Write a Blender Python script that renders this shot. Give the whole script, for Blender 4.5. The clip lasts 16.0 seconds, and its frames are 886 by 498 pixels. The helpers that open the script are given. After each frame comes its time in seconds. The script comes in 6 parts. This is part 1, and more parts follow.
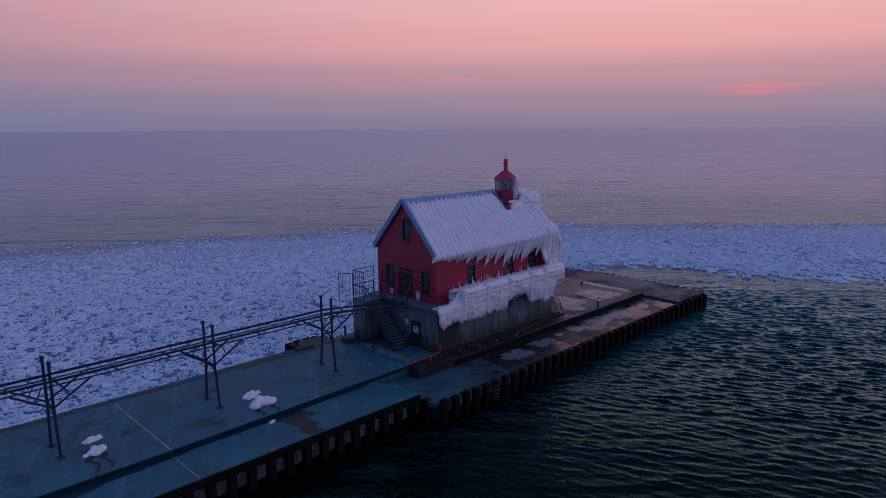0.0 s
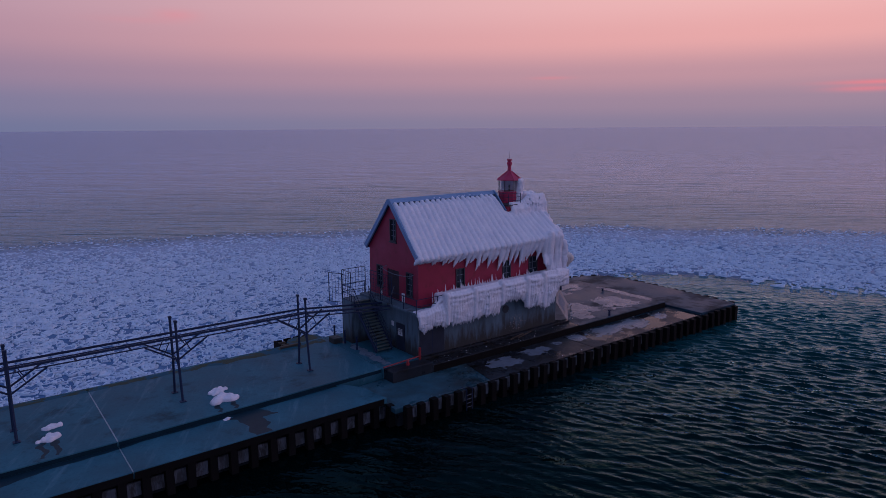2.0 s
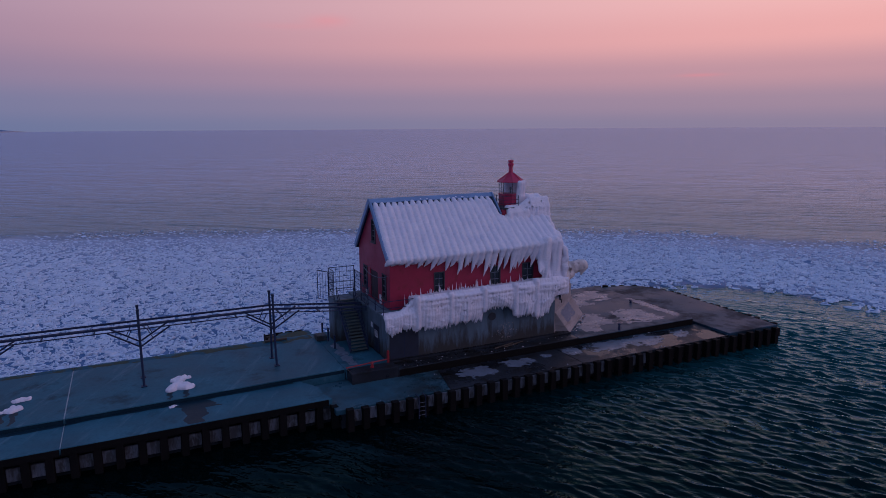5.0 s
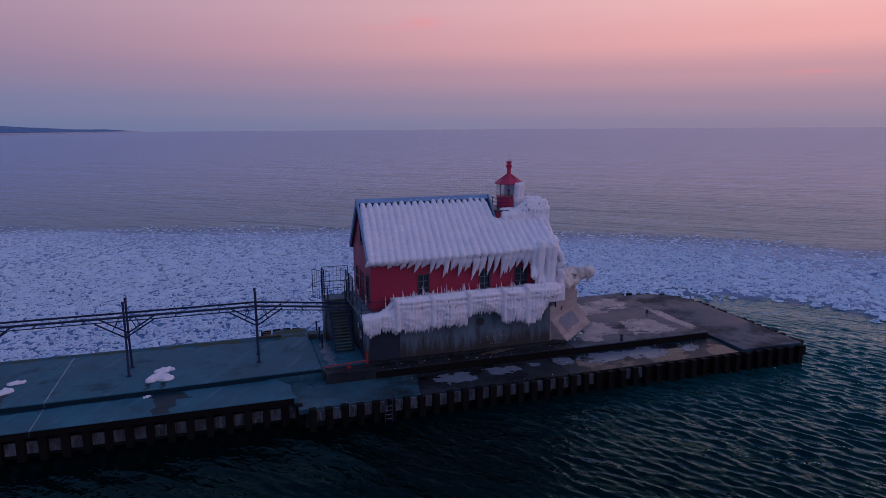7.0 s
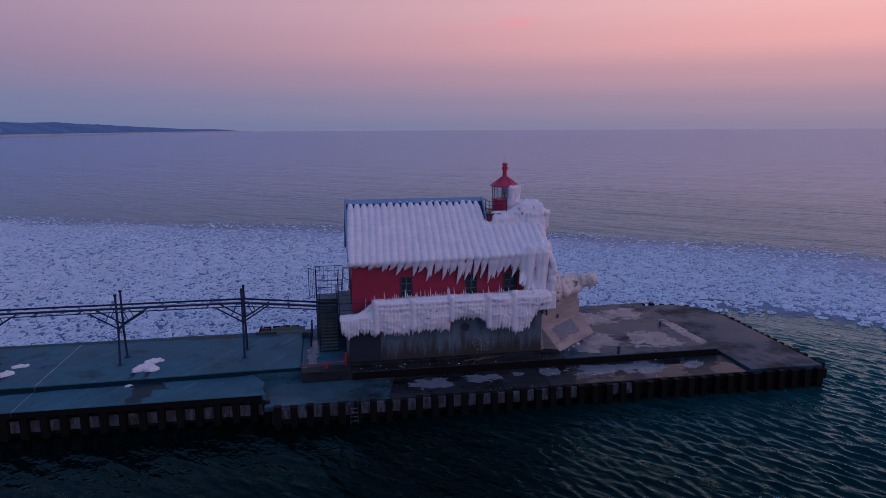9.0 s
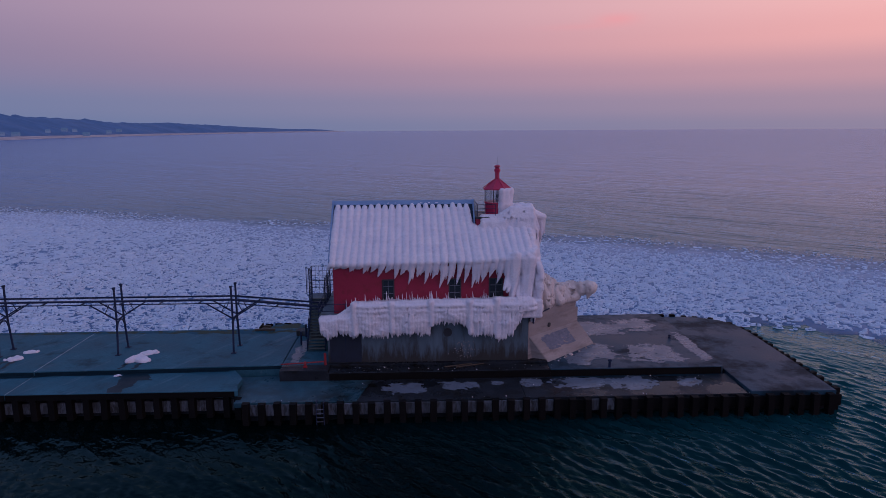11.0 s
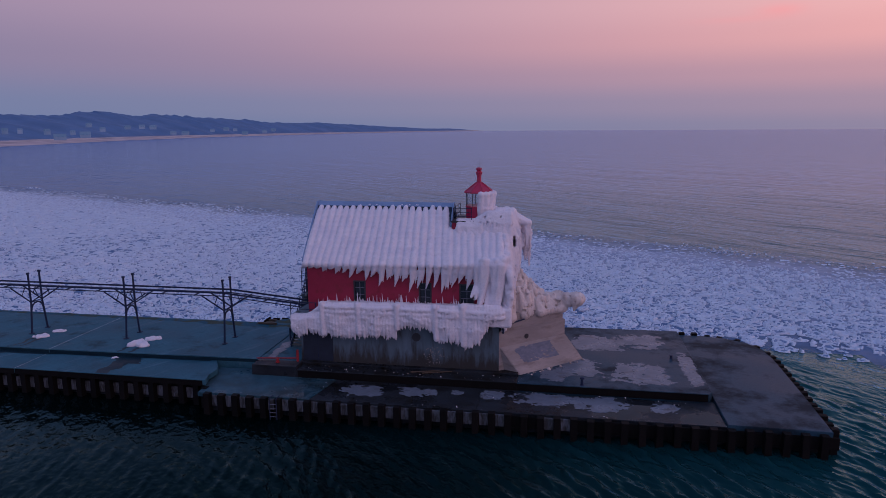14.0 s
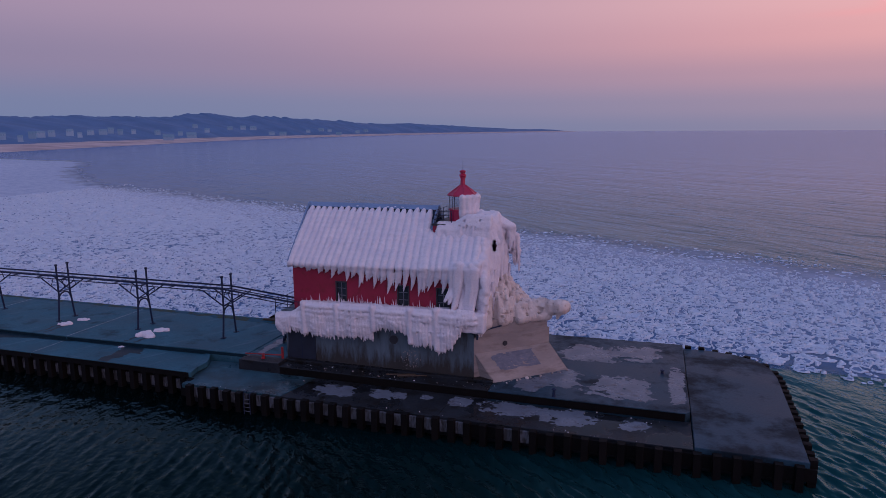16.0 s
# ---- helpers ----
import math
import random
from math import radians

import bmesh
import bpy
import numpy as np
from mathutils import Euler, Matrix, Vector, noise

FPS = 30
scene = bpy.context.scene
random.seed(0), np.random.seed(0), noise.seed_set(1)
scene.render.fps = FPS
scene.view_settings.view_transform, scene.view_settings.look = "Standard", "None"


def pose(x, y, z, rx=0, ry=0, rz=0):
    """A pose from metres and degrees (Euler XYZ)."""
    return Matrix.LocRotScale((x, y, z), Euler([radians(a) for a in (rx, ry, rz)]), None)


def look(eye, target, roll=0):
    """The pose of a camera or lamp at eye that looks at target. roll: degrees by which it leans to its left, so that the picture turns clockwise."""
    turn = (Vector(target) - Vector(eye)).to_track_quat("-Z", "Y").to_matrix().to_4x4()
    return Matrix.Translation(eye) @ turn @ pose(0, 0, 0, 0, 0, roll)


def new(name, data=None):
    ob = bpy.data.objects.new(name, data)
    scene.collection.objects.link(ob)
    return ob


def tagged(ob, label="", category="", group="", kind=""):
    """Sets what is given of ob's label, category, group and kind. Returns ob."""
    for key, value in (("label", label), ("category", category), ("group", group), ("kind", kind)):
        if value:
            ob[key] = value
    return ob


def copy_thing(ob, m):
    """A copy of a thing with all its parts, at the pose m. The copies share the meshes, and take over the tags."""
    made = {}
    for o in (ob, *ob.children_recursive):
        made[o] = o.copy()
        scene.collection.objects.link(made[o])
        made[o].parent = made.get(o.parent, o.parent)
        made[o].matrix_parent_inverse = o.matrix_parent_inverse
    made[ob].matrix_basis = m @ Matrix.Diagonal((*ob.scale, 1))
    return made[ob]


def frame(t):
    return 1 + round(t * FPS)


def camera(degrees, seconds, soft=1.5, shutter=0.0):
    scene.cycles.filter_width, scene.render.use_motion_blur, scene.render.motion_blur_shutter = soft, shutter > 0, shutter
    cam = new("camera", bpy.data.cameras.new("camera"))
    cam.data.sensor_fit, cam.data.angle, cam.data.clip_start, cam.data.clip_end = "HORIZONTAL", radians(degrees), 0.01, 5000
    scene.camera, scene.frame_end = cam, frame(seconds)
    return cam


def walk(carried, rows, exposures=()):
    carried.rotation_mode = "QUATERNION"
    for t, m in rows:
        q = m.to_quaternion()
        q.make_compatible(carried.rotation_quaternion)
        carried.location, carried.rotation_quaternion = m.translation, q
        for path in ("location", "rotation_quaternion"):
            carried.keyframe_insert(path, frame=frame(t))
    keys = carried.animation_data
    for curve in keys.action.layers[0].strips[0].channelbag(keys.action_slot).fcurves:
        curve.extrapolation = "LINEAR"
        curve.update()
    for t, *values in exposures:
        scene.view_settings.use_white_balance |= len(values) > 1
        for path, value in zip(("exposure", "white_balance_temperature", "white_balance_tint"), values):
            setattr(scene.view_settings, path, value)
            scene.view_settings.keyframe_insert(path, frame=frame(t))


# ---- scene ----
# the camera and its path: seconds, place, yaw, pitch, roll
cam = camera(67.65, 16.0, soft=0.6)
PATH = [
    (0.0, -31.817, -36.611, 17.478, -44.731, -10.523, -0.368),
    (0.5, -30.269, -37.570, 17.460, -42.842, -10.514, -0.360),
    (1.0, -28.719, -38.522, 17.441, -40.950, -10.522, -0.374),
    (1.5, -27.158, -39.460, 17.422, -39.055, -10.524, -0.365),
    (2.0, -25.582, -40.376, 17.404, -37.152, -10.542, -0.376),
    (2.5, -23.988, -41.259, 17.386, -35.239, -10.516, -0.392),
    (3.0, -22.377, -42.100, 17.370, -33.314, -10.519, -0.382),
    (3.5, -20.742, -42.894, 17.356, -31.381, -10.515, -0.404),
    (4.0, -19.080, -43.636, 17.343, -29.445, -10.517, -0.370),
    (6.5, -10.401, -46.509, 17.306, -19.677, -10.456, -0.391),
    (7.0, -8.619, -46.897, 17.301, -17.712, -10.452, -0.393),
    (7.5, -6.822, -47.225, 17.297, -15.749, -10.441, -0.353),
    (8.0, -5.015, -47.493, 17.296, -13.784, -10.432, -0.335),
    (8.5, -3.197, -47.700, 17.298, -11.820, -10.413, -0.343),
    (9.0, -1.370, -47.847, 17.303, -9.856, -10.385, -0.304),
    (11.5, 7.810, -47.685, 17.364, 0.023, -10.352, -0.350),
    (12.0, 9.634, -47.478, 17.372, 1.999, -10.348, -0.347),
    (12.5, 11.456, -47.212, 17.379, 3.975, -10.359, -0.363),
    (13.0, 13.275, -46.884, 17.387, 5.950, -10.341, -0.369),
    (13.5, 15.088, -46.499, 17.396, 7.922, -10.321, -0.347),
    (14.0, 16.888, -46.058, 17.407, 9.891, -10.329, -0.326),
    (14.5, 18.669, -45.568, 17.420, 11.856, -10.335, -0.340),
    (15.0, 20.431, -45.034, 17.435, 13.816, -10.301, -0.354),
    (15.5, 22.178, -44.470, 17.449, 15.770, -10.285, -0.368),
    (16.0, 23.922, -43.891, 17.464, 17.718, -10.234, -0.359),
]
walk(cam, [(t, pose(x, y, z, 90 + pitch, 0, yaw) @ pose(0, 0, 0, 0, 0, roll)) for t, x, y, z, yaw, pitch, roll in PATH],
     [(0.0, -0.12, 6200, 5.0), (4.0, -0.07, 6250, 5.0), (9.0, 0.07, 6500, 5.5), (12.5, 0.16, 6850, 7.5), (16.0, 0.25, 7200, 9.0)])

# ---- helpers of this scene ----
WATER = -0.5


def lin(r, g, b):
    """Linear colour from 0-255 display values."""
    return tuple(((c / 255 + 0.055) / 1.055) ** 2.4 if c > 10 else c / 255 / 12.92 for c in (r, g, b)) + (1.0,)


def mesh_of(name, bm, mats, smooth=False):
    me = bpy.data.meshes.new(name)
    bm.normal_update()
    bm.to_mesh(me)
    bm.free()
    for m in mats if isinstance(mats, (list, tuple)) else [mats]:
        me.materials.append(m)
    if smooth:
        me.polygons.foreach_set("use_smooth", [True] * len(me.polygons))
    return me


def thing(name, at, label, category, group="", kind=""):
    """An Empty at the base of a thing."""
    ob = new(name)
    ob.location = at
    ob.empty_display_size = 0.2
    return tagged(ob, label, category, group, kind)


def hang(ob, parent):
    """Make ob a child; its geometry stays in world coordinates."""
    ob.parent = parent
    if parent.type == "EMPTY":
        ob.matrix_parent_inverse = Matrix.Translation(-Vector(parent.location))
    return ob


def part(name, bm, mats, parent, label="", smooth=False):
    ob = hang(new(name, mesh_of(name, bm, mats, smooth)), parent)
    return tagged(ob, label)


def solo(name, bm, mats, label, category, group="", kind="", smooth=False):
    return tagged(new(name, mesh_of(name, bm, mats, smooth)), label, category, group, kind)


def box(bm, x0, x1, y0, y1, z0, z1, bevel=0.0, mat=0):
    m = Matrix.LocRotScale(((x0 + x1) / 2, (y0 + y1) / 2, (z0 + z1) / 2), None, (abs(x1 - x0), abs(y1 - y0), abs(z1 - z0)))
    vs = bmesh.ops.create_cube(bm, size=1, matrix=m)["verts"]
    fs = {f for v in vs for f in v.link_faces}
    for f in fs:
        f.material_index = mat
    if bevel:
        es = list({e for v in vs for e in v.link_edges})
        bmesh.ops.bevel(bm, geom=es, offset=bevel, segments=1, affect="EDGES", profile=0.5)
    return bm


def boxed(*a, **k):
    return box(bmesh.new(), *a, **k)


def bar(bm, p, q, r, n=8, r2=None):
    """A round bar from p to q."""
    p, q = Vector(p), Vector(q)
    d = q - p
    turn = d.to_track_quat("Z", "Y").to_matrix().to_4x4()
    bmesh.ops.create_cone(bm, cap_ends=True, segments=n, radius1=r, radius2=r if r2 is None else r2, depth=d.length,
                          matrix=Matrix.Translation((p + q) / 2) @ turn)
    return bm


def plank(bm, p, q, w, h):
    """A square bar from p to q, w wide and h high."""
    p, q = Vector(p), Vector(q)
    d = q - p
    turn = d.to_track_quat("X", "Z").to_matrix().to_4x4()
    bmesh.ops.create_cube(bm, size=1, matrix=Matrix.Translation((p + q) / 2) @ turn @ Matrix.Diagonal((d.length, w, h, 1)))
    return bm


def prism(bm, low, high):
    """A solid between two rings of points."""
    a = [bm.verts.new(p) for p in low]
    b = [bm.verts.new(p) for p in high]
    n = len(a)
    bm.faces.new(a[::-1])
    bm.faces.new(b)
    for i in range(n):
        bm.faces.new((a[i], a[(i + 1) % n], b[(i + 1) % n], b[i]))
    return bm


def slab(bm, ring, z0, z1):
    return prism(bm, [(x, y, z0) for x, y in ring], [(x, y, z1) for x, y in ring])


def lathe(bm, rings, n, cx, cy, turn=0.0):
    """Rings of (radius, z) round a vertical axis."""
    rows = []
    for r, z in rings:
        rows.append([bm.verts.new((cx + r * math.cos(turn + math.tau * i / n), cy + r * math.sin(turn + math.tau * i / n), z)) for i in range(n)])
    for a, b in zip(rows, rows[1:]):
        for i in range(n):
            bm.faces.new((a[i], a[(i + 1) % n], b[(i + 1) % n], b[i]))
    bm.faces.new(rows[0][::-1])
    bm.faces.new(rows[-1])
    return bm


# ---- world: the sky after sunset, glowing pink towards the lake ----
GLOW = radians(68)
world = bpy.data.worlds.new("dusk")
scene.world = world
world.use_nodes = True
wt = world.node_tree
wt.nodes.clear()


def wnode(kind, **k):
    n = wt.nodes.new(kind)
    for key, v in k.items():
        if key == "operation":
            n.operation = v
    return n


def wmath(op, a, b=None, c=None):
    n = wnode("ShaderNodeMath", operation=op)
    for i, v in enumerate((a, b, c)):
        if v is None:
            continue
        if isinstance(v, (int, float)):
            n.inputs[i].default_value = v
        else:
            wt.links.new(v, n.inputs[i])
    return n.outputs[0]


def wramp(fac, stops):
    n = wnode("ShaderNodeValToRGB")
    e = n.color_ramp.elements
    n.color_ramp.interpolation = "EASE"
    while len(e) < len(stops):
        e.new(0.5)
    for el, (p, c) in zip(e, stops):
        el.position, el.color = p, c
    wt.links.new(fac, n.inputs[0])
    return n.outputs[0]


def wmix(fac, a, b):
    n = wnode("ShaderNodeMix")
    n.data_type = "RGBA"
    wt.links.new(fac, n.inputs[0])
    for v, i in ((a, 6), (b, 7)):
        if isinstance(v, tuple):
            n.inputs[i].default_value = v
        else:
            wt.links.new(v, n.inputs[i])
    return n.outputs[2]


coord = wnode("ShaderNodeTexCoord")
split = wnode("ShaderNodeSeparateXYZ")
wt.links.new(coord.outputs["Generated"], split.inputs[0])
el = wmath("ARCSINE", split.outputs[2])
az = wmath("ARCTAN2", split.outputs[0], split.outputs[1])
up = wmath("DIVIDE", wmath("MAXIMUM", el, 0.0), math.pi / 2)
near_glow = wmath("POWER", wmath("MAXIMUM", wmath("DIVIDE", wmath("ADD", wmath("COSINE", wmath("SUBTRACT", az, GLOW)), 0.6), 1.6), 0.0), 2.0)
SKY_COOL = [(0.0, lin(98, 116, 158)), (0.02, lin(107, 119, 159)), (0.06, lin(128, 121, 156)), (0.11, lin(148, 132, 164)),
            (0.16, lin(140, 134, 168)), (0.24, lin(104, 117, 164)), (0.5, lin(92, 113, 168)), (1.0, lin(118, 138, 196))]
SKY_WARM = [(0.0, lin(146, 130, 156)), (0.02, lin(168, 139, 159)), (0.045, lin(202, 152, 163)), (0.075, lin(244, 174, 173)),
            (0.11, lin(250, 187, 186)), (0.15, lin(232, 182, 192)), (0.2, lin(196, 168, 190)), (0.28, lin(146, 148, 186)), (0.5, lin(100, 124, 178)), (1.0, lin(118, 138, 196))]
SKY_BACK = [(0.0, lin(114, 122, 164)), (0.06, lin(144, 138, 178)), (0.15, lin(152, 147, 187)), (0.3, lin(146, 149, 192)), (0.6, lin(124, 142, 197)), (1.0, lin(122, 142, 200))]
behind = wmath("POWER", wmath("MAXIMUM", wmath("COSINE", wmath("SUBTRACT", az, radians(190))), 0.0), 1.0)
sky = wmix(behind, wmix(near_glow, wramp(up, SKY_COOL), wramp(up, SKY_WARM)), wramp(up, SKY_BACK))
# thin lit wisps of cloud: heading, height, half length, half thickness, degrees, strength
for h, e, a, b, s in ((69.9, 2.9, 3.0, 0.16, 0.7), (69.3, 2.45, 2.4, 0.2, 0.55), (16.2, 8.5, 1.6, 0.4, 0.25), (46.3, 3.85, 1.5, 0.13, 0.25), (13.5, 8.0, 3.0, 0.25, 0.1)):
    da = wmath("DIVIDE", wmath("SUBTRACT", az, radians(h)), radians(a))
    de = wmath("DIVIDE", wmath("SUBTRACT", el, radians(e)), radians(b))
    q = wmath("ADD", wmath("MULTIPLY", da, da), wmath("MULTIPLY", de, de))
    sky = wmix(wmath("MULTIPLY", wmath("EXPONENT", wmath("MULTIPLY", q, -1.0)), s), sky, lin(250, 132, 142))
bg = wnode("ShaderNodeBackground")
wt.links.new(sky, bg.inputs[0])
bg.inputs[1].default_value = 1.0
out = wnode("ShaderNodeOutputWorld")
wt.links.new(bg.outputs[0], out.inputs[0])

# added pink light, very wide and weak, well south of the set sun's glow
sun = new("sun", bpy.data.lights.new("sun", "SUN"))
sun.data.energy, sun.data.angle, sun.data.color = 0.36, radians(62), (1.0, 0.54, 0.58)
sun.matrix_basis = look((math.sin(radians(120)) * 50, math.cos(radians(120)) * 50, 20), (0, 0, 0))


# ---- materials ----
def material(name, a, b, scale=1.0, rough=(0.5, 0.7), metal=0.0, bump=0.2, fine=12.0, dist=0.02, ior=1.5, spots=None, spot_scale=0.7, spot_at=(0.5, 0.6),
             stretch=(1, 1, 1), vary=0.0, spec=0.5, wet=None, splash=None, wet_dark=0.45, scuff=None, spot_rough=None):
    """Two colours mixed by noise at two scales, with relief. spots: a third colour in patches. wet: patches of standing water (scale, from, to)."""
    m = bpy.data.materials.new(name)
    m.use_nodes = True
    nt = m.node_tree
    n, l = nt.nodes, nt.links
    p = n["Principled BSDF"]
    pos = n.new("ShaderNodeNewGeometry").outputs["Position"]
    mp = n.new("ShaderNodeMapping")
    mp.inputs["Scale"].default_value = stretch
    l.new(pos, mp.inputs[0])

    def noise_tex(s, detail=5.0, rgh=0.6):
        t = n.new("ShaderNodeTexNoise")
        t.inputs["Scale"].default_value, t.inputs["Detail"].default_value, t.inputs["Roughness"].default_value = s, detail, rgh
        l.new(mp.outputs[0], t.inputs["Vector"])
        return t.outputs["Fac"]

    def ranged(v, f0, f1, t0=0.0, t1=1.0):
        r = n.new("ShaderNodeMapRange")
        for i, x in enumerate((f0, f1, t0, t1)):
            r.inputs[i + 1].default_value = x
        l.new(v, r.inputs[0])
        return r.outputs[0]

    def mixed(f, x, y):
        q = n.new("ShaderNodeMix")
        q.data_type = "RGBA"
        if isinstance(f, float):
            q.inputs[0].default_value = f
        else:
            l.new(f, q.inputs[0])
        for v, i in ((x, 6), (y, 7)):
            if isinstance(v, tuple):
                q.inputs[i].default_value = v if len(v) == 4 else (*v, 1)
            else:
                l.new(v, q.inputs[i])
        return q.outputs[2]

    big, small = noise_tex(scale), noise_tex(fine)
    col = mixed(ranged(big, 0.3, 0.7), a, b)
    dark = tuple(x * 0.72 for x in a[:3])
    col = mixed(ranged(small, 0.5, 0.75, 0.0, 0.5), col, dark)
    if spots:
        spotted = ranged(noise_tex(spot_scale, 6.0, 0.65), *spot_at)
        col = mixed(spotted, col, spots)
    if scuff:
        # scrape marks: long pale streaks, at an angle
        sm = n.new("ShaderNodeMapping")
        sm.vector_type = "TEXTURE"
        sm.inputs["Rotation"].default_value, sm.inputs["Scale"].default_value = (0, 0, radians(scuff[0])), (9, 1, 1)
        l.new(pos, sm.inputs[0])
        st = n.new("ShaderNodeTexNoise")
        st.inputs["Scale"].default_value, st.inputs["Detail"].default_value, st.inputs["Roughness"].default_value = 1.6, 6.0, 0.7
        l.new(sm.outputs[0], st.inputs["Vector"])
        col = mixed(ranged(st.outputs["Fac"], 0.54, 0.72, 0.0, scuff[1]), col, (0.3, 0.42, 0.5))
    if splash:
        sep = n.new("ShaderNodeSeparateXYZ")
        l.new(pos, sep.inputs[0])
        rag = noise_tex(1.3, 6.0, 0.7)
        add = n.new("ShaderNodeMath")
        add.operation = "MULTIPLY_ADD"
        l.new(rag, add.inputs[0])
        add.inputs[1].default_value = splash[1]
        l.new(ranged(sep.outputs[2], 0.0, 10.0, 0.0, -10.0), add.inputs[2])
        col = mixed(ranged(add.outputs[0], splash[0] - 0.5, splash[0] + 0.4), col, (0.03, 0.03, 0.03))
    if vary:
        info = n.new("ShaderNodeObjectInfo")
        col = mixed(ranged(info.outputs["Random"], 0.0, 1.0, 0.0, vary), col, tuple(x * 0.45 for x in a[:3]))
    rv = ranged(big, 0.3, 0.7, rough[0], rough[1])
    bstr = None
    if spot_rough:
        r = n.new("ShaderNodeMix")
        r.data_type = "FLOAT"
        l.new(spotted, r.inputs[0])
        l.new(rv, r.inputs[2])
        r.inputs[3].default_value = spot_rough
        rv = r.outputs[0]
        l.new(ranged(spotted, 0.0, 1.0, spec, 0.08), p.inputs["Specular IOR Level"])
    if wet:
        w = ranged(noise_tex(wet[0], 7.0, 0.64), wet[1], wet[2])
        col = mixed(w, col, mixed(wet_dark, col, (0.0, 0.0, 0.0)))
        r = n.new("ShaderNodeMix")
        r.data_type = "FLOAT"
        l.new(w, r.inputs[0])
        l.new(rv, r.inputs[2])
        r.inputs[3].default_value = 0.06
        rv = r.outputs[0]
        bstr = ranged(w, 0.0, 1.0, bump, bump * 0.06)
        l.new(ranged(w, 0.0, 1.0, spec, 0.17), p.inputs["Specular IOR Level"])
    l.new(col, p.inputs["Base Color"])
    l.new(rv, p.inputs["Roughness"])
    p.inputs["Metallic"].default_value = metal
    p.inputs["IOR"].default_value = ior
    p.inputs["Specular IOR Level"].default_value = spec
    if bump:
        bn = n.new("ShaderNodeBump")
        bn.inputs["Strength"].default_value, bn.inputs["Distance"].default_value = bump, dist
        if bstr is not None:
            l.new(bstr, bn.inputs["Strength"])
        l.new(small, bn.inputs["Height"])
        l.new(bn.outputs[0], p.inputs["Normal"])
    return m


CONCRETE = material("concrete", (0.02, 0.088, 0.125), (0.05, 0.158, 0.21), 0.35, (0.45, 0.7), bump=0.5, fine=6, spots=(0.012, 0.045, 0.06), spot_scale=0.5, spot_at=(0.54, 0.72), wet=(0.28, 0.68, 0.78), spec=0.1, scuff=(62, 0.2))
DECK_WET = material("wet_concrete", (0.02, 0.075, 0.105), (0.042, 0.12, 0.155), 0.5, (0.5, 0.65), bump=0.5, fine=7, spots=(0.014, 0.026, 0.03), spot_scale=0.4, spot_at=(0.42, 0.7), wet=(0.33, 0.5, 0.58), wet_dark=0.2, spec=0.3)
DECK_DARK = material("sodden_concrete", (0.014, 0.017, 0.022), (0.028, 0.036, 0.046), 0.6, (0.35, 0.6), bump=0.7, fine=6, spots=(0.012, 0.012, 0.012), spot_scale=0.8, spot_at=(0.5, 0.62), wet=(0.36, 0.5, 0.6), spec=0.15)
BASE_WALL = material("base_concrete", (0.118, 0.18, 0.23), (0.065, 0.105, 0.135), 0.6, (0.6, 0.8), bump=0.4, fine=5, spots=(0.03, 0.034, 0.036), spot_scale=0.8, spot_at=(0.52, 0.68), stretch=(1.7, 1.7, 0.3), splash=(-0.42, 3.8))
BOW_WALL = material("bow_concrete", (0.36, 0.32, 0.31), (0.24, 0.215, 0.21), 0.6, (0.6, 0.85), bump=0.5, fine=5, spots=(0.2, 0.17, 0.16), spot_scale=1.1, spot_at=(0.5, 0.7), stretch=(0.6, 0.6, 2.2))
FILM = material("frozen_melt_water", (0.16, 0.185, 0.23), (0.11, 0.135, 0.17), 0.9, (0.2, 0.4), bump=0.25, fine=6, spots=(0.1, 0.1, 0.115), spot_scale=1.2, spot_at=(0.56, 0.66), ior=1.31)
EAST_DECK = material("iced_concrete", (0.014, 0.046, 0.075), (0.027, 0.072, 0.108), 0.3, (0.32, 0.5), bump=0.3, fine=6, spots=(0.013, 0.023, 0.032), spot_scale=0.32, spot_at=(0.48, 0.62), spec=0.13, spot_rough=0.6)
WORN = material("spalled_concrete", (0.1, 0.12, 0.17), (0.17, 0.19, 0.25), 2.0, (0.6, 0.8), bump=0.8, fine=9, spots=(0.2, 0.21, 0.25), spot_scale=4.0, spot_at=(0.55, 0.75), stretch=(1, 1, 2.5))
RIM = material("joint_filler", (0.3, 0.36, 0.38), (0.2, 0.26, 0.29), 2, bump=0.2)
RED = material("red_paint", (0.34, 0.012, 0.05), (0.26, 0.01, 0.038), 0.6, (0.4, 0.6), bump=0.12, fine=9, spots=(0.18, 0.012, 0.02), spot_scale=1.5, spot_at=(0.55, 0.75))
RED_ROOF = material("red_lantern_paint", (0.5, 0.018, 0.085), (0.38, 0.014, 0.06), 1.5, (0.3, 0.5), bump=0.1, fine=10)
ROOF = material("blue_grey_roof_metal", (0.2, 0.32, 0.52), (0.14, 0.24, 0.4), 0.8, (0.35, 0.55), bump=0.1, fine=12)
# the roof metal again, darkened for the shade in hollows under the ice
ROOF_SHADED = material("shaded_roof_metal", (0.03, 0.05, 0.09), (0.02, 0.035, 0.065), 0.8, (0.4, 0.6), bump=0.1, fine=12, spec=0.2)
DARK_TRIM = material("dark_frame_paint", (0.02, 0.022, 0.03), (0.035, 0.035, 0.045), 3, (0.4, 0.6), bump=0.1)
STEEL = material("dark_steel", (0.012, 0.023, 0.062), (0.02, 0.032, 0.07), 2, (0.45, 0.65), spec=0.25, metal=0.0, bump=0.3, fine=20)
